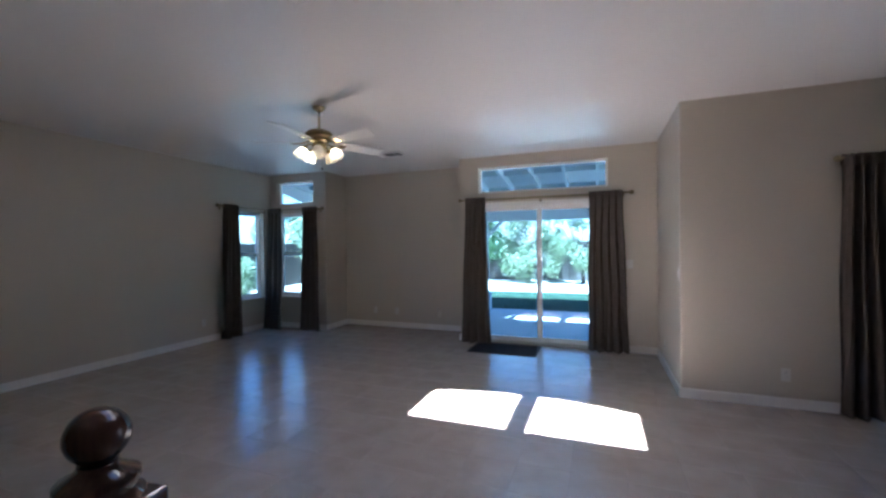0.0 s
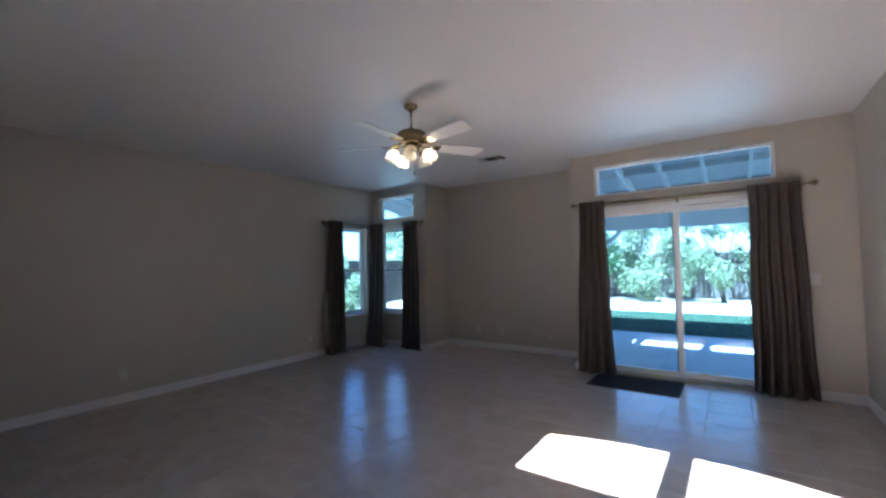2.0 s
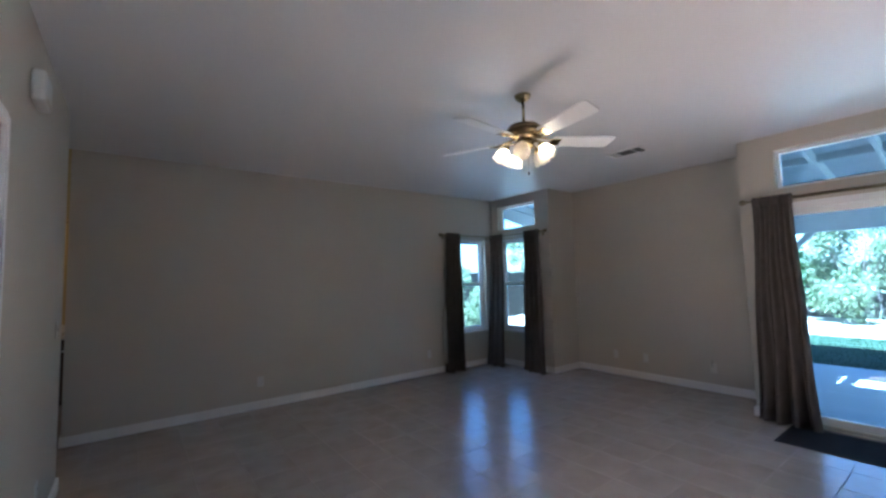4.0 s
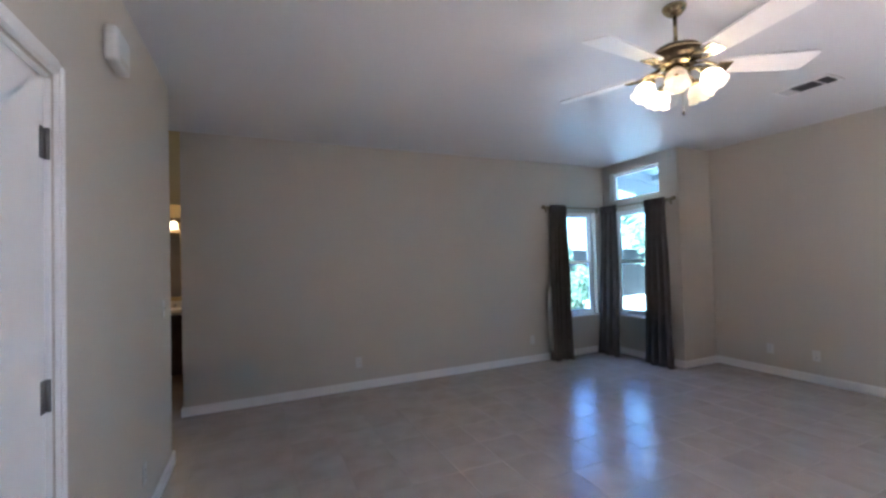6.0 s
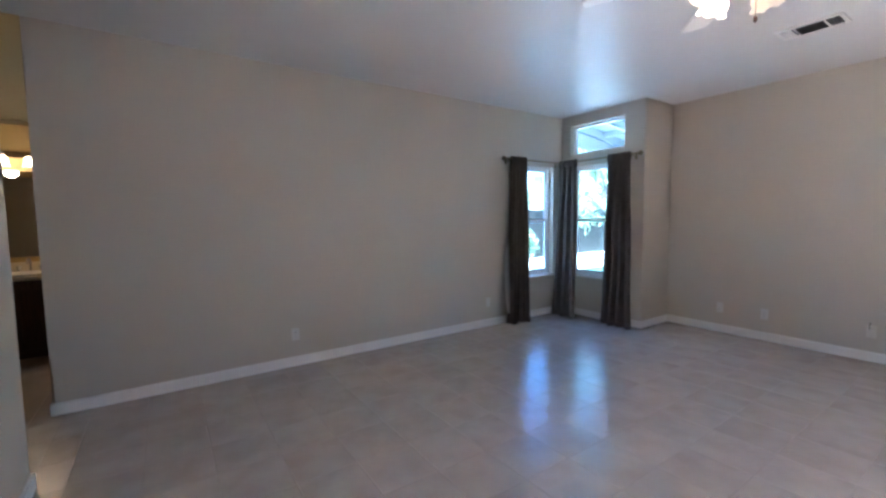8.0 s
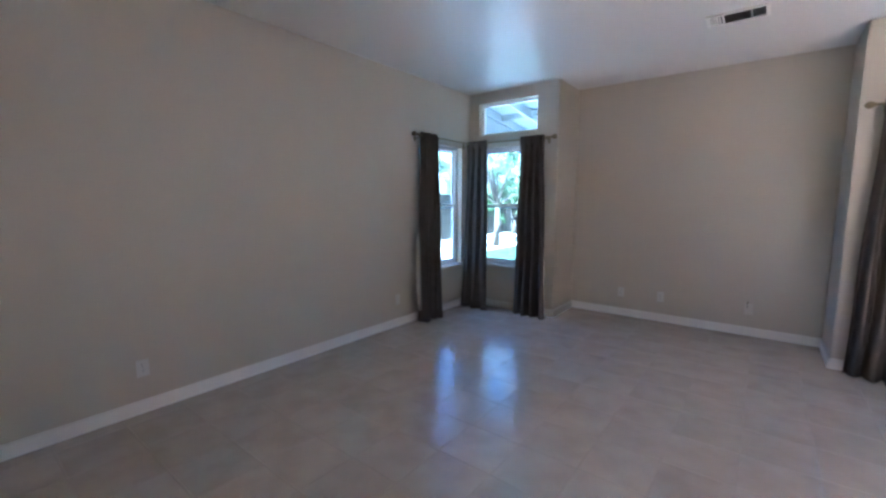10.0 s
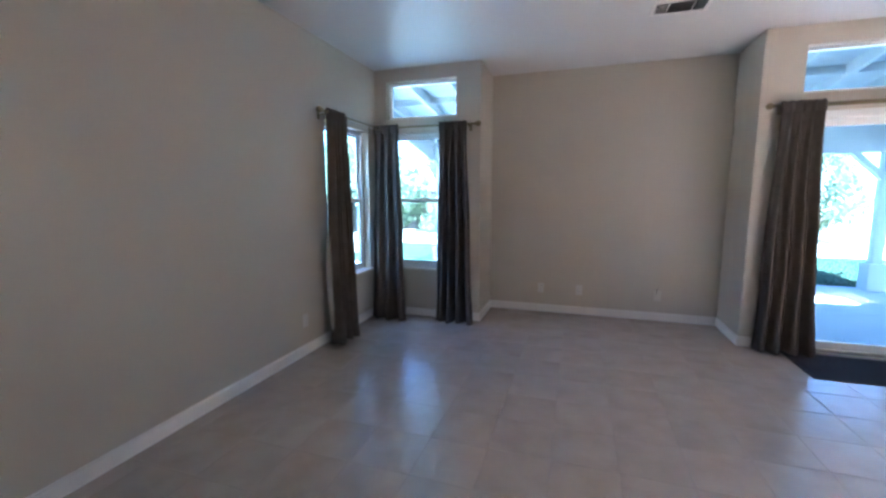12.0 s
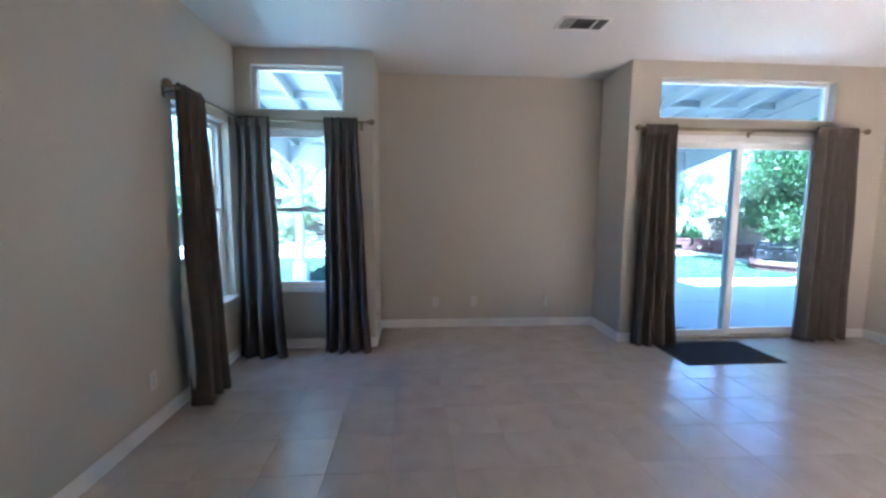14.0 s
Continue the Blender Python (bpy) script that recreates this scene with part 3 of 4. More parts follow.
# ---- ceiling fan with light kit ----
def ceiling_fan(x, y, turn):
    root = thing("ceiling_fan", "white five-blade ceiling fan with brass motor and five tulip lights", "ceiling fan", pose(x, y, H))
    part("canopy", lathe([(0.060, 0.0), (0.060, -0.010), (0.052, -0.026), (0.034, -0.042), (0.016, -0.052)], 28), BRASS_BRIGHT, root)
    part("downrod", lathe([(0.011, -0.05), (0.011, -0.24)], 14), BRASS_BRIGHT, root)
    motor = part("motor_housing", lathe([(0.020, -0.165), (0.045, -0.172), (0.060, -0.180), (0.105, -0.195), (0.125, -0.215), (0.128, -0.240), (0.110, -0.262), (0.080, -0.272)], 36), BRONZE, root, "antique brass motor housing")
    part("band", lathe([(0.1295, -0.222), (0.1315, -0.227), (0.1295, -0.232)], 36, close=False), BRASS_BRIGHT, motor)
    part("vent_ring", lathe([(0.085, -0.268), (0.092, -0.280), (0.075, -0.296), (0.05, -0.300)], 32), BRASS_BRIGHT, root)
    for k in range(5):
        a = turn + 72 * k
        b = bmesh.new()
        outline = [(0.205, -0.052), (0.30, -0.060), (0.50, -0.068), (0.640, -0.071), (0.660, -0.066), (0.667, -0.050), (0.650, 0.050), (0.640, 0.066), (0.620, 0.071), (0.50, 0.068), (0.30, 0.060), (0.205, 0.052)]
        lo = [b.verts.new((p, q, -0.004)) for p, q in outline]
        hi = [b.verts.new((p, q, 0.004)) for p, q in outline]
        b.faces.new(lo)
        b.faces.new(hi)
        for i in range(len(lo)):
            j = (i + 1) % len(lo)
            b.faces.new((lo[i], lo[j], hi[j], hi[i]))
        bmesh.ops.transform(b, matrix=pose(0, 0, -0.300, 0, 0, a) @ pose(0, 0, 0, -13), verts=b.verts[:])
        blade = part("blade", b, BLADE, root)
        ib = bmesh.new()
        for s in (-1, 1):
            pts = [(0.085, 0.012 * s, 0.018), (0.13, 0.034 * s, 0.006), (0.17, 0.030 * s, -0.006), (0.20, 0.016 * s, -0.009), (0.235, 0.030 * s, -0.008)]
            tube(pts, 0.007, 8, ib)
        box(ib, 0.195, 0.262, -0.040, 0.040, -0.010, -0.005)
        bmesh.ops.transform(ib, matrix=pose(0, 0, -0.300, 0, 0, a) @ pose(0, 0, 0, -13), verts=ib.verts[:])
        part("blade_iron", ib, BRASS_BRIGHT, blade, "scrolled brass blade iron")
    part("light_hub", lathe([(0.045, -0.298), (0.062, -0.312), (0.064, -0.345), (0.052, -0.362), (0.030, -0.375), (0.012, -0.392), (0.004, -0.398)], 28), BRASS_BRIGHT, root)
    for k in range(5):
        a = 88 + 72 * k
        m = pose(0, 0, 0, 0, 0, a)
        arm = tube([m @ Vector(p) for p in ((0.055, 0, -0.33), (0.085, 0, -0.322), (0.112, 0, -0.330), (0.126, 0, -0.348))], 0.008, 10)
        holder = part("light_arm", arm, BRASS_BRIGHT, root)
        tip = m @ pose(0.126, 0, -0.345, 0, -28, 0)
        part("socket", lathe([(0.012, 0.006), (0.024, 0.0), (0.026, -0.022), (0.022, -0.03)], 18, tip), BRASS_BRIGHT, holder)
        n, sb = 28, bmesh.new()
        rows = []
        for r, z, f in ((0.023, -0.022, 0), (0.036, -0.036, 0.01), (0.050, -0.060, 0.03), (0.053, -0.080, 0.05), (0.050, -0.098, 0.06), (0.060, -0.116, 0.10)):
            rows.append([sb.verts.new(tip @ Vector(((r * (1 + f * math.cos(7 * 2 * math.pi * i / n))) * math.cos(2 * math.pi * i / n), (r * (1 + f * math.cos(7 * 2 * math.pi * i / n))) * math.sin(2 * math.pi * i / n),
                                                    z + 0.06 * f * math.cos(7 * 2 * math.pi * i / n)))) for i in range(n)])
        for p, q in zip(rows, rows[1:]):
            for i in range(n):
                sb.faces.new((p[i], p[(i + 1) % n], q[(i + 1) % n], q[i])).smooth = True
        shade = part("shade", sb, SHADE, holder, "frosted tulip glass shade")
        if k in (1, 2, 4):
            part("bulb", lathe([(0.004, -0.03), (0.012, -0.034), (0.022, -0.055), (0.025, -0.072), (0.018, -0.088), (0.004, -0.095)], 16, tip), BULB, holder)
            lamp = new("fan_light", bpy.data.lights.new("fan_light", "POINT"))
            lamp.data.energy, lamp.data.color, lamp.data.shadow_soft_size = FAN_WATT, (1.0, 0.80, 0.55), 0.028
            lamp.matrix_world = pose(x, y, H - 0.035) @ tip @ pose(0, 0, -0.068)
    chain = tube([(0.02, 0.01, -0.39), (0.02, 0.01, -0.53)], 0.0016, 6)
    part("pull_chain", chain, BRASS_BRIGHT, root)
    part("chain_knob", lathe([(0.002, -0.528), (0.007, -0.536), (0.008, -0.546), (0.003, -0.556)], 12, pose(0.02, 0.01, 0)), ESPRESSO, root)
    for ob in root.children:
        if not ob.name.startswith(("canopy", "downrod")):
            ob.location.z = -0.035
    return root


FAN_WATT = 0.012
ceiling_fan(-2.47, 3.09, 60)

# ---- ceiling register ----
def ceiling_vent(x0, x1, y0, y1):
    root = thing("ceiling_vent", "white louvred ceiling air register with dark slots", "air vent", pose((x0 + x1) / 2, (y0 + y1) / 2, H))
    w, d = (x1 - x0) / 2, (y1 - y0) / 2
    b = bmesh.new()
    for p in ((-w, w, -d, -d + 0.025), (-w, w, d - 0.025, d), (-w, -w + 0.025, -d + 0.025, d - 0.025), (w - 0.025, w, -d + 0.025, d - 0.025)):
        box(b, *p, -0.010, 0.0)
    for s in (-1, 1):
        box(b, s * 0.085 - 0.005, s * 0.085 + 0.005, -d + 0.025, d - 0.025, -0.010, 0.0)
    part("vent_frame", b, TRIM, root)
    # flat dark sheet under the ceiling, painting the shade between the louvres
    b = bmesh.new()
    box(b, -w + 0.02, w - 0.02, -d + 0.02, d - 0.02, -0.0015, -0.0005)
    part("backing", b, SLOT, root, "dark sheet painted as the shade behind the louvres")
    for k in range(5):
        y = -d + 0.04 + (2 * d - 0.08) * k / 4
        b = bmesh.new()
        box(b, -0.08, 0.08, -0.009, 0.009, -0.001, 0.001, pose(0, y, -0.007, 40))
        part("slat", b, LOUVRE_SHADE, root, "louvre coloured grey for its shade")
    # right-hand slats take the grey too, painted as the side in shade
    for s in (-1, 1):
        for k in range(4):
            x = s * (0.107 + (w - 0.025 - 0.107 - 0.012) * k / 3)
            b = bmesh.new()
            box(b, -0.009, 0.009, -d + 0.026, d - 0.026, -0.001, 0.001, pose(x, 0, -0.007, 0, 78 * s, 0))
            part("slat", b, TRIM if s < 0 else LOUVRE_SHADE, root)


ceiling_vent(-2.975, -2.59, 4.975, 5.20)


# ---- wall plates ----
def outlet(m, label="white duplex outlet plate low on the wall", n_open=2):
    """A plate in the local xz plane, facing -y."""
    root = thing("outlet", label, "outlet", m, "wall outlets")
    part("cover_plate", rbox(-0.035, 0.035, -0.006, 0.0, -0.057, 0.057, 0.003), PLASTIC, root)
    for z in (-0.02, 0.02)[:n_open]:
        sock = part("socket_face", rbox(-0.016, 0.016, -0.008, -0.004, z - 0.014, z + 0.014, 0.003), PLASTIC, root)
        # holes drawn as dark blocks on the face, their inner shade painted
        b = bmesh.new()
        for x, h in ((-0.006, 0.005), (0.006, 0.004)):
            box(b, x - 0.001, x + 0.001, -0.0086, -0.0075, z - h + 0.003, z + h + 0.003)
        box(b, -0.002, 0.002, -0.0086, -0.0075, z - 0.009, z - 0.005)
        part("slot", b, SLOT, sock)
    return root


def switch(m, gangs=1):
    root = thing("light_switch", "white wall light switch plate", "light switch", m, "light switches")
    w = 0.035 + 0.023 * (gangs - 1)
    part("cover_plate", rbox(-w, w, -0.006, 0.0, -0.057, 0.057, 0.003), PLASTIC, root)
    for k in range(gangs):
        x = (k - (gangs - 1) / 2) * 0.046
        b = bmesh.new()
        box(b, x - 0.005, x + 0.005, -0.014, -0.004, -0.004, 0.014, pose(0, 0, 0, 12))
        part("toggle", b, PLASTIC, root)
    return root


for y in (2.045, 4.415):
    outlet(pose(LEFT, y, 0.30, 0, 0, 90))
for x in (-3.82, -3.39):
    outlet(pose(x, ALC, 0.285))
root = thing("cable_plate", "small beige cable plate with a plug hanging out", "cable outlet", pose(-2.575, ALC, 0.275))
part("cover_plate", rbox(-0.035, 0.035, -0.006, 0.0, -0.057, 0.057, 0.003), LINING, root)
part("plug", rbox(-0.020, 0.020, -0.030, -0.005, -0.045, 0.015, 0.005), LINING, root, "beige plug")
part("antenna_wire", tube([(-0.012, -0.012, 0.01), (-0.014, -0.016, 0.05), (-0.010, -0.012, 0.085)], 0.003, 6), SLOT, root, "dark wire end")
outlet(pose(1.47, EAST, 0.285))
outlet(pose(RIGHT, 5.195, 0.27, 0, 0, -90))
outlet(pose(-3.785, 0.445, 0.30, 0, 0, 180))
switch(pose(0.335, NORTH, 1.165), 2)
switch(pose(RIGHT, 4.315, 1.14, 0, 0, -90))
switch(pose(-4.32, 0.445, 1.15, 0, 0, 180))

root = thing("door_chime", "white plastic door chime box high on the wall", "door chime", pose(-3.27, 0.445, 2.40, 0, 0, 180))
b = rbox(-0.10, 0.10, -0.055, 0.0, -0.08, 0.08, 0.018, 3)
part("housing", b, PLASTIC, root)
for k in range(4):
    part("grille_slot", rbox(-0.07, 0.07, -0.0565, -0.054, -0.068 + 0.008 * k, -0.065 + 0.008 * k, 0.0005, 1), LINING, root)

# ---- floor mats ----
def door_mat(m, w, d, label):
    root = thing("door_mat", label, "door mat", m)
    part("mat_base", rbox(-w / 2, w / 2, -d / 2, d / 2, 0, 0.007, 0.003), RUBBER, root)
    me = mesh_of("rib", rbox(-w / 2 + 0.03, w / 2 - 0.03, 0, 0.011, 0.006, 0.0105, 0.002, 1), RUBBER)
    for k in range(int(d / 0.02) - 2):
        ob = new("rib", me)
        ob.parent = root
        ob.location = (0, -d / 2 + 0.03 + 0.02 * k, 0)


door_mat(pose(-1.245, 5.45, 0.0), 0.92, 0.58, "charcoal ribbed door mat on the tiles inside the sliding door")
door_mat(pose(-1.28, 6.26, -0.10), 0.95, 0.52, "dark door mat on the patio outside the sliding door")


# ---- newel post ----
def newel(x, y):
    root = thing("newel_post", "polished dark wooden newel post with a ball finial", "newel post", pose(x, y, 0, 0, 0, 8))
    part("shaft", rbox(-0.050, 0.050, -0.050, 0.050, 0, 0.97, 0.006), NEWEL, root)
    part("plinth", rbox(-0.062, 0.062, -0.062, 0.062, 0, 0.14, 0.008), NEWEL, root)
    part("cap", rbox(-0.064, 0.064, -0.064, 0.064, 0.965, 1.035, 0.006), NEWEL, root)
    part("neck", lathe([(0.058, 1.033), (0.060, 1.043), (0.050, 1.052), (0.046, 1.058), (0.054, 1.066), (0.054, 1.074), (0.036, 1.084), (0.026, 1.093), (0.026, 1.098)], 32), NEWEL, root)
    ball = [(0.0425 * math.sin(math.pi * k / 18), 1.138 - 0.0425 * math.cos(math.pi * k / 18)) for k in range(1, 18)]
    part("ball", lathe(ball, 36), NEWEL, root)


newel(-0.745, 0.295)

# ---- bathroom seen past the wall's end ----
root = thing("vanity_cabinet", "espresso wooden bathroom vanity cabinet", "vanity", pose(-7.72, -0.42, 0))
part("carcass", rbox(-0.33, 0.31, -0.70, 0.66, 0.09, 0.80, 0.003), ESPRESSO, root)
part("toe_kick", rbox(-0.33, 0.25, -0.70, 0.66, 0.0, 0.09, 0.002), ESPRESSO, root)
for k in range(3):
    y = -0.66 + 0.44 * k
    d = part("cabinet_door", rbox(0.31, 0.33, y, y + 0.42, 0.11, 0.78, 0.003), ESPRESSO, root)
    part("door_panel", rbox(0.329, 0.335, y + 0.07, y + 0.35, 0.18, 0.71, 0.003), ESPRESSO, d)
    part("knob", lathe([(0.006, 0), (0.006, 0.014), (0.014, 0.02), (0.010, 0.03)], 14, pose(0.33, y + 0.38, 0.66, 0, 90, 0)), STEEL, d)
top = part("countertop", rbox(-0.33, 0.345, -0.705, 0.695, 0.80, 0.84, 0.006), COUNTER, root, "cream countertop with backsplash")
part("backsplash", rbox(-0.33, -0.31, -0.705, 0.695, 0.84, 0.94, 0.004), COUNTER, top)
part("side_splash", rbox(-0.31, 0.33, 0.675, 0.695, 0.84, 0.94, 0.004), COUNTER, top)
part("basin_rim", lathe([(0.20, 0.838), (0.215, 0.85), (0.20, 0.854), (0.17, 0.845), (0.10, 0.842)], 32, pose(0.02, 0.28, 0)), TRIM, top)
root = thing("faucet", "chrome bathroom faucet on the vanity top", "faucet", pose(-7.96, -0.14, 0.84))
part("spout", tube([(0, 0, 0), (0, 0, 0.10), (0.04, 0, 0.14), (0.10, 0, 0.13), (0.12, 0, 0.10)], 0.012, 12), STEEL, root)
for s in (-0.09, 0.09):
    part("tap_handle", lathe([(0.022, 0), (0.016, 0.02), (0.014, 0.04), (0.024, 0.05), (0.02, 0.07)], 16, pose(0, s, 0)), STEEL, root)
root = thing("wall_mirror", "frameless bathroom mirror above the vanity", "mirror", pose(-8.05, -0.42, 1.45))
part("mirror_glass", rbox(0.001, 0.006, -0.62, 0.42, -0.45, 0.48, 0.001, 1), MIRROR, root)
root = thing("vanity_light", "three-lamp bronze vanity light with frosted shades", "wall light", pose(-8.05, -0.28, 2.08))
part("backplate", rbox(0.0, 0.025, -0.30, 0.30, -0.01, 0.06, 0.006), BRONZE, root)
for y in (-0.22, 0.0, 0.22):
    arm = part("arm", tube([(0.02, y, 0.03), (0.09, y, 0.045), (0.13, y, 0.03), (0.135, y, 0.0)], 0.008, 8), BRONZE, root)
    part("shade", lathe([(0.03, 0.0), (0.05, -0.03), (0.06, -0.09), (0.072, -0.12)], 20, pose(0.135, y, 0), close=False), SHADE, arm)
    part("bulb", lathe([(0.008, -0.02), (0.024, -0.05), (0.026, -0.07), (0.008, -0.09)], 14, pose(0.135, y, 0)), DIM, arm)
lamp = new("vanity_lamp", bpy.data.lights.new("vanity_lamp", "POINT"))
lamp.data.energy, lamp.data.color, lamp.data.shadow_soft_size = 0.09, (1.0, 0.72, 0.40), 0.06
lamp.location = (-7.86, -0.28, 1.93)


# ---- outdoors ----
def slab(name, x0, x1, y0, y1, z0, z1, mat, label):
    b = bmesh.new()
    box(b, x0, x1, y0, y1, z0, z1)
    return structure(name, b, mat, label)


GZ = -0.10
slab("ground", -400, 400, -400, 400, -0.40, GZ - 0.05, SOIL, "dry bare ground reaching the horizon")
slab("foundation", -8.2, 4.8, -3.15, 5.95, -0.34, -0.012, CONCRETE, "concrete footing of the house")
slab("foundation", -4.58, -1.85, 5.951, 6.56, -0.34, -0.012, CONCRETE, "concrete footing of the alcove")
for x0, x1 in ((-9.0, -4.6), (-4.592, -1.2), (-1.192, 2.2), (2.208, 5.6)):
    for y0, y1 in ((5.952, 7.8), (7.808, 9.70)):
        if x0 == -4.592 and y0 < 6:
            slab("patio", x0 + 0.02, -1.2, 6.57, y1, -0.20, GZ, CONCRETE, "shaded concrete patio slab")
            slab("patio", -1.83, -1.2, 5.952, 6.569, -0.20, GZ, CONCRETE, "shaded concrete patio slab")
        else:
            slab("patio", x0, x1, y0, y1, -0.20, GZ, CONCRETE, "shaded concrete patio slab")
slab("side_yard", -12.0, -5.81, -6.0, 5.94, -0.25, GZ - 0.01, PALE, "pale gravel side yard")
slab("lawn", -9.0, 9.0, 9.70, 13.6, -0.25, GZ - 0.01, LAWN, "mown green lawn beyond the patio")
slab("back_yard", -14.0, 4.0, 13.6, 19.0, -0.25, GZ - 0.012, PALE, "bright sunlit gravel yard")

# grass blades on the lawn
rng = np.random.default_rng(4)
n = 26000
gx, gy = rng.uniform(-7, 7, n), 9.71 + 3.85 * rng.random(n) ** 1.5
ang, hgt, lean = rng.uniform(0, 6.283, n), rng.uniform(0.025, 0.055, n), rng.uniform(-0.02, 0.02, n)
base = GZ - 0.011
p = np.zeros((n, 3, 3))
p[:, 0] = np.stack([gx - 0.006 * np.cos(ang), gy - 0.006 * np.sin(ang), np.full(n, base)], 1)
p[:, 1] = np.stack([gx + 0.006 * np.cos(ang), gy + 0.006 * np.sin(ang), np.full(n, base)], 1)
p[:, 2] = np.stack([gx + lean, gy + lean, base + hgt], 1)
me = bpy.data.meshes.new("grass")
me.from_pydata(p.reshape(-1, 3).tolist(), [], [(3 * i, 3 * i + 1, 3 * i + 2) for i in range(n)])
me.materials.append(GRASS)
tagged(new("grass", me), "short green lawn grass", "grass", kind="stuff")

# patio cover: ledger, rafters, boards, beam on posts
cover = thing("patio_cover", "white painted wooden patio cover on posts", "patio cover", pose(0, 0, 0))
SLOPE = -0.134
def under(y):
    return 2.92 + SLOPE * (y - 5.85)
X0, X1, Y0, Y1 = -6.24, 1.12, 5.97, 9.88
# gaps out of view, added so the sun lands in two patio patches
OPEN = [(-1.68, -0.80), (-0.645, 0.235)]
OY = 6.60


def sloped(x0, x1, y0, y1, lift, thick):
    b = bmesh.new()
    vs = [b.verts.new((x, y, under(y) + lift + t)) for t in (0, thick) for x, y in ((x0, y0), (x1, y0), (x1, y1), (x0, y1))]
    for f in ((3, 2, 1, 0), (4, 5, 6, 7), (0, 1, 5, 4), (1, 2, 6, 5), (2, 3, 7, 6), (3, 0, 4, 7)):
        b.faces.new([vs[i] for i in f])
    return b


k = 0
x = -6.22
while x < X1:
    start = OY if any(a - 0.05 < x < c + 0.02 for a, c in OPEN) else (6.58 if -4.6 < x < -1.8 else Y0)
    part("rafter", sloped(x, x + 0.042, start, Y1, 0.0, 0.14), WHITEWOOD, cover)
    x += 0.56
edges = [X0] + [v for o in OPEN for v in o] + [X1]
for a, c in zip(edges[::2], edges[1::2]):
    for a2, c2, s in (((a, -4.6, Y0), (-4.6, -1.83, 6.58), (-1.83, c, Y0)) if a < -4.6 else ((a, c, Y0),)):
        if c2 - a2 > 0.02 and s < OY:
            part("roof_board", sloped(a2, c2, s, OY, 0.141, 0.02), DECK, cover)
y = OY
while y < Y1 - 0.05:
    part("roof_board", sloped(X0, X1, y, min(y + 0.185, Y1 + 0.06), 0.141 + 0.002 * (k % 2), 0.02), DECK, cover)
    y, k = y + 0.19, k + 1
for x0, x1 in OPEN:
    part("header", sloped(x0, x1, OY - 0.04, OY - 0.002, 0.0, 0.14), WHITEWOOD, cover)
for y in (7.55, 8.6):
    part("blocking", sloped(X0, X1, y, y + 0.04, 0.045, 0.094), WHITEWOOD, cover)
part("beam", rbox(X0, X1 - 0.05, 9.45, 9.58, 2.0, 2.40, 0.008), WHITEWOOD, cover)
for rx in (X0 - 0.03, X1):
    b = bmesh.new()
    vs = [b.verts.new((x, y, z)) for x in (rx, rx + 0.03) for y, z in ((Y0, 2.72), (9.59, 2.02), (9.59, 2.58), (Y0, 3.06))]
    for f in ((0, 1, 2, 3), (7, 6, 5, 4), (0, 4, 5, 1), (1, 5, 6, 2), (2, 6, 7, 3), (3, 7, 4, 0)):
        b.faces.new([vs[i] for i in f])
    part("rake_board", b, WHITEWOOD, cover)
part("fascia", sloped(X0, X1, Y1, Y1 + 0.03, -0.03, 0.18), WHITEWOOD, cover)
for px in (-6.12, -2.59, 0.94):
    post = part("post", rbox(px - 0.065, px + 0.065, 9.45, 9.58, GZ, 2.05, 0.006), WHITEWOOD, cover)
    part("post_base", rbox(px - 0.12, px + 0.12, 9.395, 9.635, GZ, GZ + 0.42, 0.008), WHITEWOOD, post)
    for s in (-1, 1):
        b = bmesh.new()
        box(b, -0.04, 0.04, -0.045, 0.045, 0, 0.62, pose(px + s * 0.03, 9.515, 1.62, 0, 45 * s, 0))
        part("brace", b, WHITEWOOD, post)


def crown_mesh(name, seed, centres, count, size, mat):
    """Many small leaves scattered over clumps; each clump is (x, y, z, radius)."""
    g = np.random.default_rng(seed)
    c = np.array(centres)
    which = g.choice(len(c), count, p=c[:, 3] ** 2 / (c[:, 3] ** 2).sum())
    d = g.normal(size=(count, 3))
    d /= np.linalg.norm(d, axis=1)[:, None]
    r = c[which, 3] * g.random(count) ** 0.45 * g.uniform(0.75, 1.15, count)
    pos = c[which, :3] + d * r[:, None]
    u = g.normal(size=(count, 3)) + d * 0.4
    u /= np.linalg.norm(u, axis=1)[:, None]
    w = np.cross(u, g.normal(size=(count, 3)))
    w /= np.linalg.norm(w, axis=1)[:, None]
    s = size * g.uniform(0.6, 1.4, count)[:, None]
    q = np.stack([pos - u * s, pos + w * s * 0.42 - u * s * 0.1, pos + u * s, pos - w * s * 0.42 - u * s * 0.1], 1)
    me = bpy.data.meshes.new(name)
    me.from_pydata(q.reshape(-1, 3).tolist(), [], [(4 * i, 4 * i + 1, 4 * i + 2, 4 * i + 3) for i in range(count)])
    me.materials.append(mat)
    return me


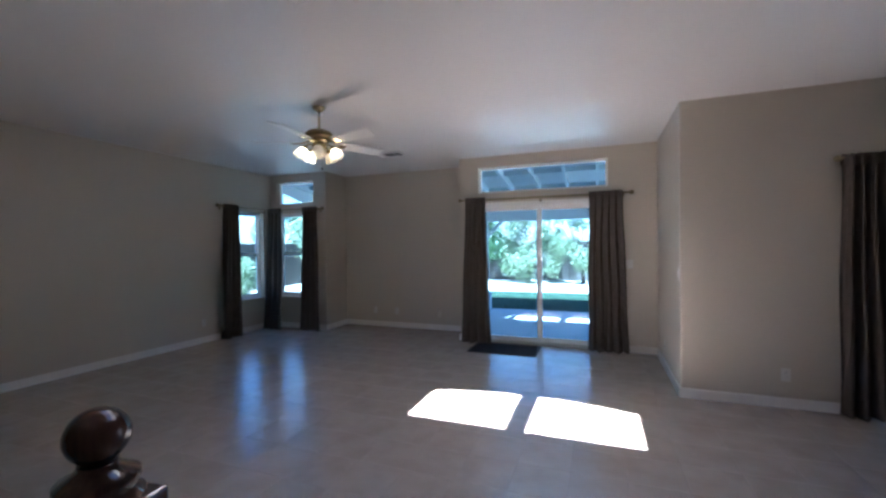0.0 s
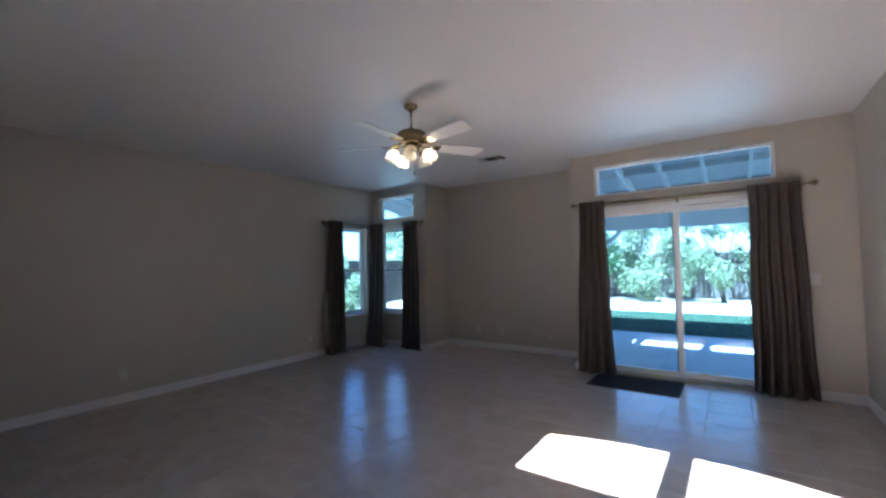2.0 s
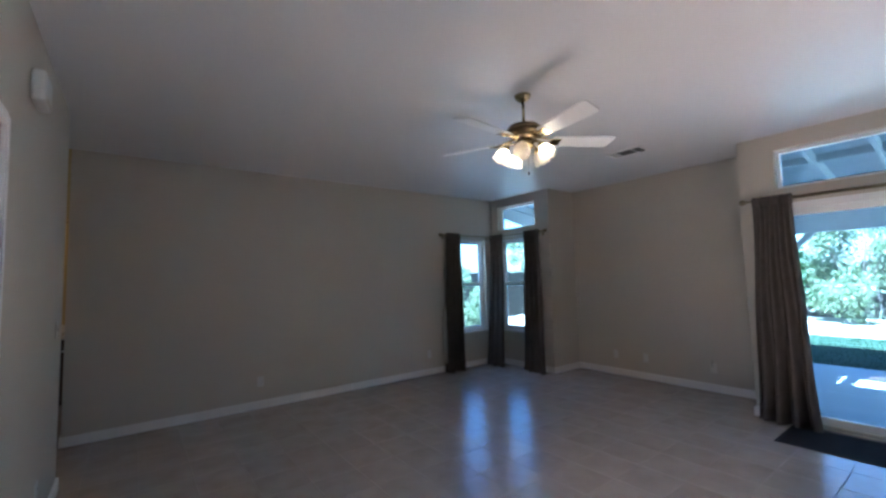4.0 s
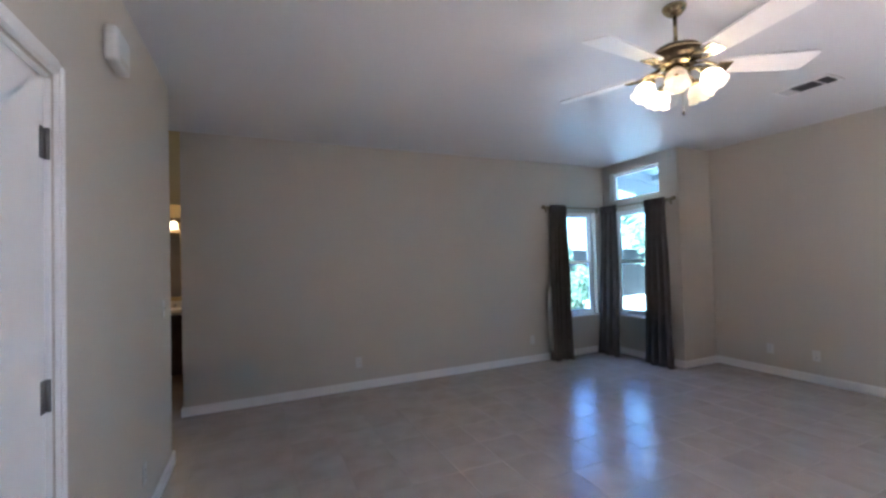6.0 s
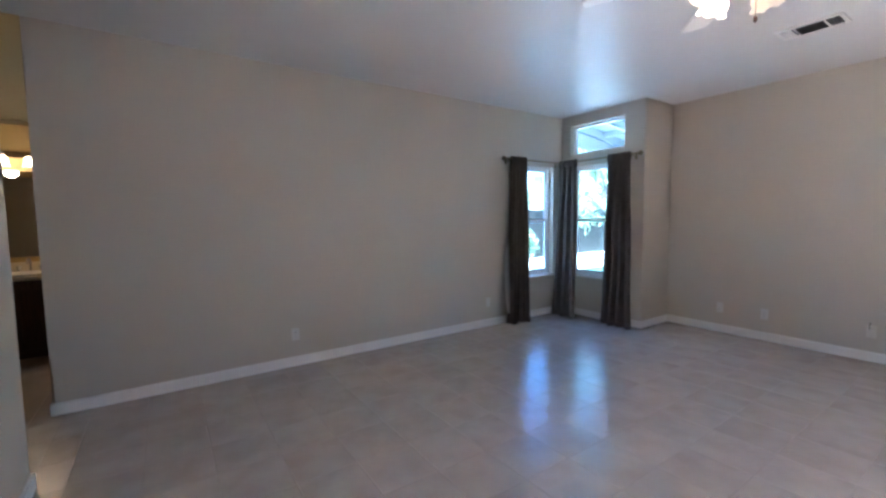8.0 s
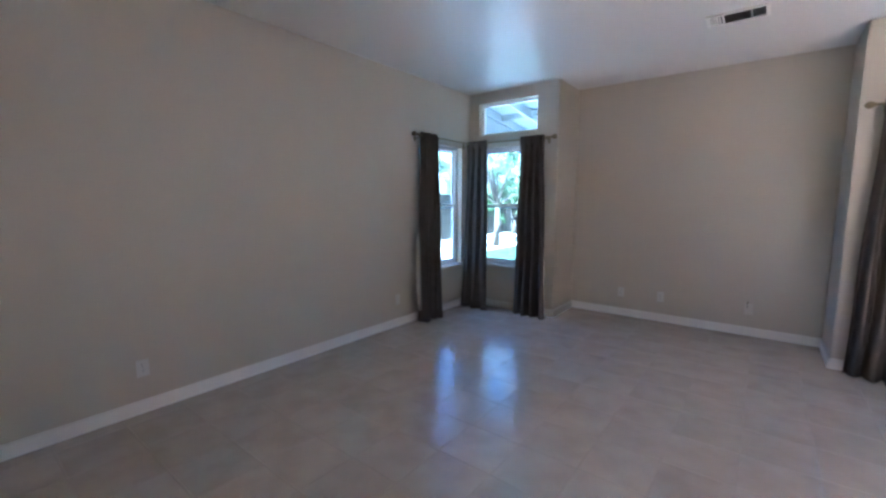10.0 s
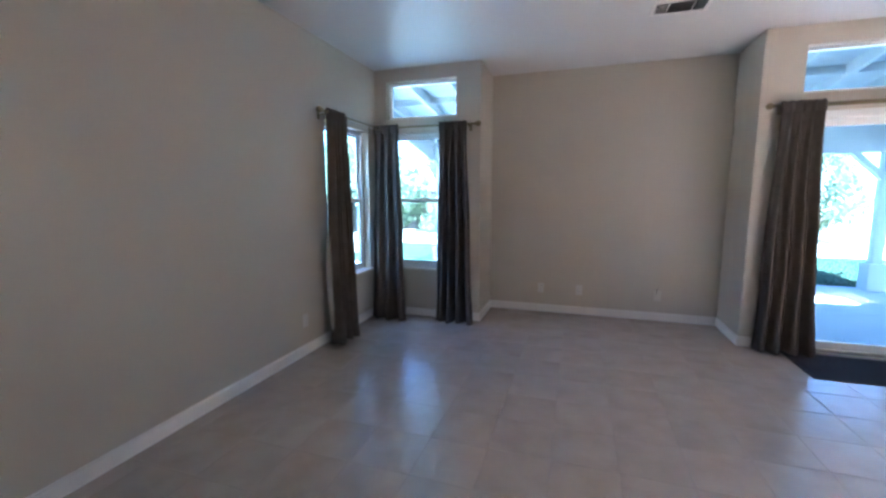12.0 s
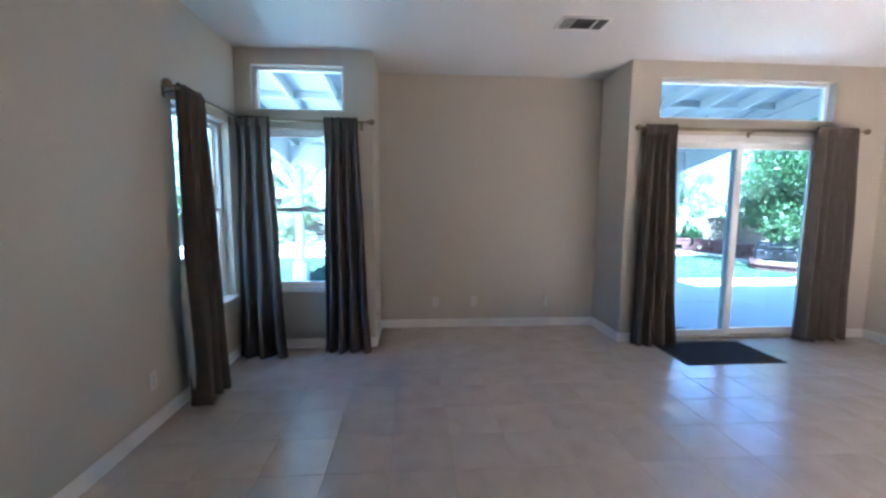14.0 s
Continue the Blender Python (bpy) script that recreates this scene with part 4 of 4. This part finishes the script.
def plant(name, label, category, m, seed, height, spread, trunk_h, clumps, leaves, leaf, mat, group=""):
    root = thing(name, label, category, m, group)
    g = random.Random(seed)
    centres = []
    tb = tube([(0, 0, 0), (0.04, 0.02, trunk_h * 0.5), (0.0, 0.05, trunk_h)], [0.11 * height / 4, 0.085 * height / 4, 0.065 * height / 4], 10)
    part("trunk", tb, BARK, root)
    for k in range(clumps):
        a, rr = g.uniform(0, 6.283), spread * math.sqrt(g.random())
        z = trunk_h * 0.8 + (height - trunk_h * 0.8) * g.random() ** 0.8
        rr *= 1.0 - 0.5 * max(0, (z - height * 0.6) / (height * 0.4))
        centres.append((rr * math.cos(a), rr * math.sin(a), z, g.uniform(0.22, 0.45) * spread / 1.2))
    lb = bmesh.new()
    for c in centres[:10]:
        tube([(0, 0.04, trunk_h * 0.85), (c[0] * 0.5, c[1] * 0.5, (trunk_h + c[2]) / 2), c[:3]], [0.04 * height / 4, 0.025 * height / 4, 0.008], 6, lb)
    part("limbs", lb, BARK, root)
    ob = new("crown", crown_mesh("crown", seed, centres, leaves, leaf, mat))
    ob.parent = root
    return root


hedge = [plant("shrub", "tall leafy oleander shrub along the back fence", "shrub", pose(-13.5, 17.2, GZ - 0.05), 11, 3.6, 1.35, 0.7, 34, 8500, 0.060, LEAF, "back hedge"),
         plant("shrub", "tall leafy oleander shrub along the back fence", "shrub", pose(-11.2, 17.4, GZ - 0.05), 12, 4.1, 1.3, 0.9, 34, 8500, 0.060, LEAF_DARK, "back hedge"),
         plant("shrub", "tall leafy oleander shrub along the back fence", "shrub", pose(-9.0, 17.0, GZ - 0.05), 13, 3.3, 1.4, 0.5, 34, 8500, 0.064, LEAF, "back hedge")]
for k, x in enumerate((-6.9, -4.8, -2.7, -0.6, 1.5, 3.4, -15.6)):
    copy_thing(hedge[k % 3], pose(x, 17.1 + 0.35 * math.sin(3 * k), GZ - 0.05, 0, 0, 67 * k))
plant("tree", "spreading green tree beside the lawn", "tree", pose(6.1, 10.9, GZ - 0.05), 21, 3.7, 2.3, 1.3, 80, 36000, 0.048, LEAF_DARK)
plant("tree", "spreading green tree behind the planter wall", "tree", pose(7.6, 13.6, GZ - 0.05), 27, 3.4, 2.0, 0.9, 60, 30000, 0.050, LEAF_DARK)
plant("tree", "slim green tree by the lawn", "tree", pose(6.1, 16.2, GZ - 0.05), 22, 2.6, 0.9, 0.9, 24, 6000, 0.055, LEAF)
plant("shrub", "round dark green bush at the lawn's edge", "shrub", pose(4.75, 14.75, GZ - 0.05), 23, 0.85, 0.55, 0.15, 22, 6500, 0.040, LEAF_DARK)
plant("tree", "leafy tree in the side yard", "tree", pose(-9.6, 13.2, GZ - 0.05), 24, 4.8, 1.7, 1.6, 22, 2600, 0.085, LEAF)
plant("shrub", "leafy bush by the side fence", "shrub", pose(-7.8, 15.2, GZ - 0.05), 25, 2.0, 0.9, 0.3, 20, 2200, 0.060, LEAF)
plant("shrub", "leafy bush by the side fence", "shrub", pose(-9.9, 8.3, GZ - 0.05), 28, 2.1, 1.0, 0.3, 24, 5000, 0.06, LEAF)
plant("shrub", "leafy bush by the side fence", "shrub", pose(-10.9, 6.6, GZ - 0.05), 26, 2.0, 1.0, 0.3, 24, 5000, 0.075, LEAF)


# fences, planter walls, grill
def board_fence(label, m, length, height):
    root = thing("fence", label, "fence", m)
    for k in range(int(length / 2.4) + 1):
        part("post", rbox(2.4 * k - 0.045, 2.4 * k + 0.045, 0.0, 0.09, 0, height + 0.05, 0.005), FENCE, root)
    me = None
    for k in range(int(length / 0.15)):
        if me is None:
            ob = part("board", rbox(0, 0.144, -0.02, 0.0, 0.03, height, 0.004, 1), FENCE, root)
            me = ob.data
        else:
            ob = new("board", me)
            ob.parent = root
        ob.location = (0.15 * k, 0, 0.012 * math.sin(5.1 * k))


board_fence("weathered brown board fence behind the hedge", pose(-16, 18.4, GZ - 0.05), 20.0, 1.75)
board_fence("weathered brown board fence of the side yard", pose(-12.0, -4.0, GZ - 0.05, 0, 0, 90), 22.0, 1.75)

def block_wall(label, line, rows):
    """Courses of split-face blocks along a line of points on the ground."""
    root = thing("planter_wall", label, "garden wall", pose(0, 0, 0), "planter walls")
    pts = []
    for (ax, ay), (bx, by) in zip(line, line[1:]):
        steps = max(1, round(math.hypot(bx - ax, by - ay) / 0.40))
        pts += [(ax + (bx - ax) * i / steps, ay + (by - ay) * i / steps, math.degrees(math.atan2(by - ay, bx - ax))) for i in range(steps)]
    me = mesh_of("block", rbox(-0.005, 0.39, -0.10, 0.10, 0.002, 0.146, 0.010, 1), BLOCK)
    for row in range(rows):
        for x, y, a in pts:
            ob = new("block", me)
            ob.parent = root
            off = 0.2 if row % 2 else 0.0
            ob.matrix_basis = pose(x + off * math.cos(radians(a)), y + off * math.sin(radians(a)), GZ - 0.06 + 0.148 * row, 0, 0, a)
    cap = mesh_of("cap_stone", rbox(-0.01, 0.40, -0.125, 0.125, 0.0, 0.05, 0.012, 1), BLOCK)
    for x, y, a in pts:
        ob = new("cap_stone", cap)
        ob.parent = root
        ob.matrix_basis = pose(x, y, GZ - 0.058 + 0.148 * rows, 0, 0, a)


block_wall("red-brown block planter wall behind the lawn", [(4.35, 14.45), (5.10, 13.80), (4.98, 12.55), (4.98, 12.02)], 3)
block_wall("low red-brown block edging around the raised bed", [(4.90, 12.00), (4.02, 10.95), (4.45, 10.32), (4.75, 9.95)], 1)

# pale kerb between the lawn and the planting
kerb = bmesh.new()
edge = [(3.70, 14.75), (4.25, 14.28), (4.92, 13.68), (4.80, 12.55), (4.80, 12.06)]
for (ax, ay), (bx, by) in zip(edge, edge[1:]):
    box(kerb, 0, math.hypot(bx - ax, by - ay) + 0.02, -0.05, 0.05, 0, 0.075, pose(ax, ay, GZ - 0.04, 0, 0, math.degrees(math.atan2(by - ay, bx - ax))))
structure("kerb", kerb, PALE, "pale concrete lawn kerb")

# raised bed of brown soil
bed = bmesh.new()
rim = [(5.06, 12.05), (4.16, 10.95), (4.55, 10.38), (4.85, 9.98), (9.0, 9.9), (9.0, 14.9), (5.2, 14.9), (5.14, 13.75)]
low = [bed.verts.new((x, y, GZ - 0.05)) for x, y in rim]
high = [bed.verts.new((x, y, GZ + 0.10)) for x, y in rim]
bed.faces.new(low)
bed.faces.new(high)
for i in range(len(rim)):
    j = (i + 1) % len(rim)
    bed.faces.new((low[i], low[j], high[j], high[i]))
structure("planting_bed", bed, SOIL, "raised bed of dry brown soil")

root = thing("garden_wall", "low tan stucco garden wall under the trees", "garden wall", pose(5.35, 15.3, GZ - 0.05))
b = bmesh.new()
prof = [(0.0, 0.0), (4.6, 0.0), (4.6, 0.95), (2.75, 1.12), (0.95, 1.10), (0.0, 0.98)]
front = [b.verts.new((x, 0.0, z)) for x, z in prof]
back = [b.verts.new((x, 0.2, z)) for x, z in prof]
b.faces.new(front)
b.faces.new(back)
for i in range(len(prof)):
    j = (i + 1) % len(prof)
    b.faces.new((front[i], front[j], back[j], back[i]))
part("wall_body", b, STUCCO, root)
for (ax, az), (bx, bz) in zip(prof[2:], prof[3:]):
    cb = bmesh.new()
    box(cb, 0, math.hypot(bx - ax, bz - az), -0.03, 0.23, 0.0, 0.05, pose(bx, 0, bz, 0, -math.degrees(math.atan2(az - bz, ax - bx)), 0))
    part("coping", cb, STUCCO, root)
part("pier", rbox(-0.10, 0.10, -0.06, 0.26, 0.0, 0.80, 0.012), WHITEWOOD, root, "short white end pier")

root = thing("grill", "dark covered barbecue grill on the raised bed", "grill", pose(5.15, 11.55, GZ + 0.10, 0, 0, -38))
part("grill_body", rbox(-0.50, 0.50, -0.26, 0.26, 0.04, 0.30, 0.02), GRILLMETAL, root)
part("grill_lid", rbox(-0.48, 0.48, -0.24, 0.24, 0.30, 0.45, 0.06, 4), GRILLMETAL, root)
part("lid_handle", tube([(-0.25, -0.245, 0.36), (-0.25, -0.285, 0.36), (0.25, -0.285, 0.36), (0.25, -0.245, 0.36)], 0.010, 8), STEEL, root)
for x in (-0.28, 0.0, 0.28):
    part("knob", lathe([(0.024, 0.0), (0.024, 0.018), (0.018, 0.026)], 14, pose(x, -0.26, 0.20, 90)), STEEL, root)
for x in (-0.46, 0.46):
    for y in (-0.22, 0.22):
        part("foot", rbox(x - 0.025, x + 0.025, y - 0.025, y + 0.025, 0.0, 0.045, 0.004, 1), GRILLMETAL, root)

# ---- floor, tile by tile ----
P, TX, TY = 0.332, -2.198, 2.239
b = bmesh.new()
for x0, x1, y0, y1 in ((-8.05, 4.65, -3.0, EAST), (LEFT, RIGHT, EAST, NORTH + 0.021), (-4.43, -2.0, NORTH + 0.021, ALC), (DOOR2[0], DOOR2[1], EAST, EAST + 0.021)):
    box(b, x0, x1, y0, y1, -0.011, -0.0018)
floor = structure("floor", b, GROUT, "satin beige ceramic tile floor with dark grout")


def tile_bm(w, d):
    b = bmesh.new()
    r = 0.003
    lo = [b.verts.new(c) for c in ((0, 0, -0.0045), (w, 0, -0.0045), (w, d, -0.0045), (0, d, -0.0045))]
    mid = [b.verts.new(c) for c in ((0, 0, -0.0015), (w, 0, -0.0015), (w, d, -0.0015), (0, d, -0.0015))]
    hi = [b.verts.new(c) for c in ((r, r, 0), (w - r, r, 0), (w - r, d - r, 0), (r, d - r, 0))]
    for p, q in ((lo, mid), (mid, hi)):
        for i in range(4):
            j = (i + 1) % 4
            b.faces.new((p[i], p[j], q[j], q[i]))
    b.faces.new(hi)
    return b


def inside(x0, x1, y0, y1):
    """The tile clipped to the room's outline, or None."""
    out = []
    for a, c, p, q in ((LEFT, RIGHT, 0.42, NORTH + 0.02), (-4.43, -2.0, NORTH + 0.02, ALC), (RIGHT, 4.65, 0.42, EAST), (-8.05, 4.65, -3.0, 0.42)):
        u0, u1, v0, v1 = max(x0, a), min(x1, c), max(y0, p), min(y1, q)
        if u1 - u0 > 0.01 and v1 - v0 > 0.01:
            out.append((u0, u1, v0, v1))
    return out


G = 0.0025
shared, rest, count = {}, bmesh.new(), 0
for i in range(-19, 22):
    for j in range(-17, 14):
        for x0, x1, y0, y1 in inside(TX + P * i + G, TX + P * (i + 1) - G, TY + P * j + G, TY + P * (j + 1) - G):
            w, d = round(x1 - x0, 3), round(y1 - y0, 3)
            if -5.7 < x0 < 0.7 and 1.2 < y0 and count < 300:
                if (w, d) not in shared:
                    shared[w, d] = mesh_of("tile", tile_bm(w, d), TILE)
                ob = new("tile", shared[w, d])
                ob.parent = floor
                ob.location = (x0, y0, 0)
                ob.rotation_euler = (((i * 7 + j * 13) % 11 - 5) * 0.00028, ((i * 5 + j * 3) % 9 - 4) * 0.00028, 0)
                count += 1
            else:
                t = tile_bm(w, d)
                bmesh.ops.translate(t, vec=(x0, y0, 0), verts=t.verts[:])
                me = bpy.data.meshes.new("tmp")
                t.to_mesh(me)
                t.free()
                rest.from_mesh(me)
                bpy.data.meshes.remove(me)
ob = part("tile_field", rest, TILE, floor)
tagged(ob, kind="stuff")
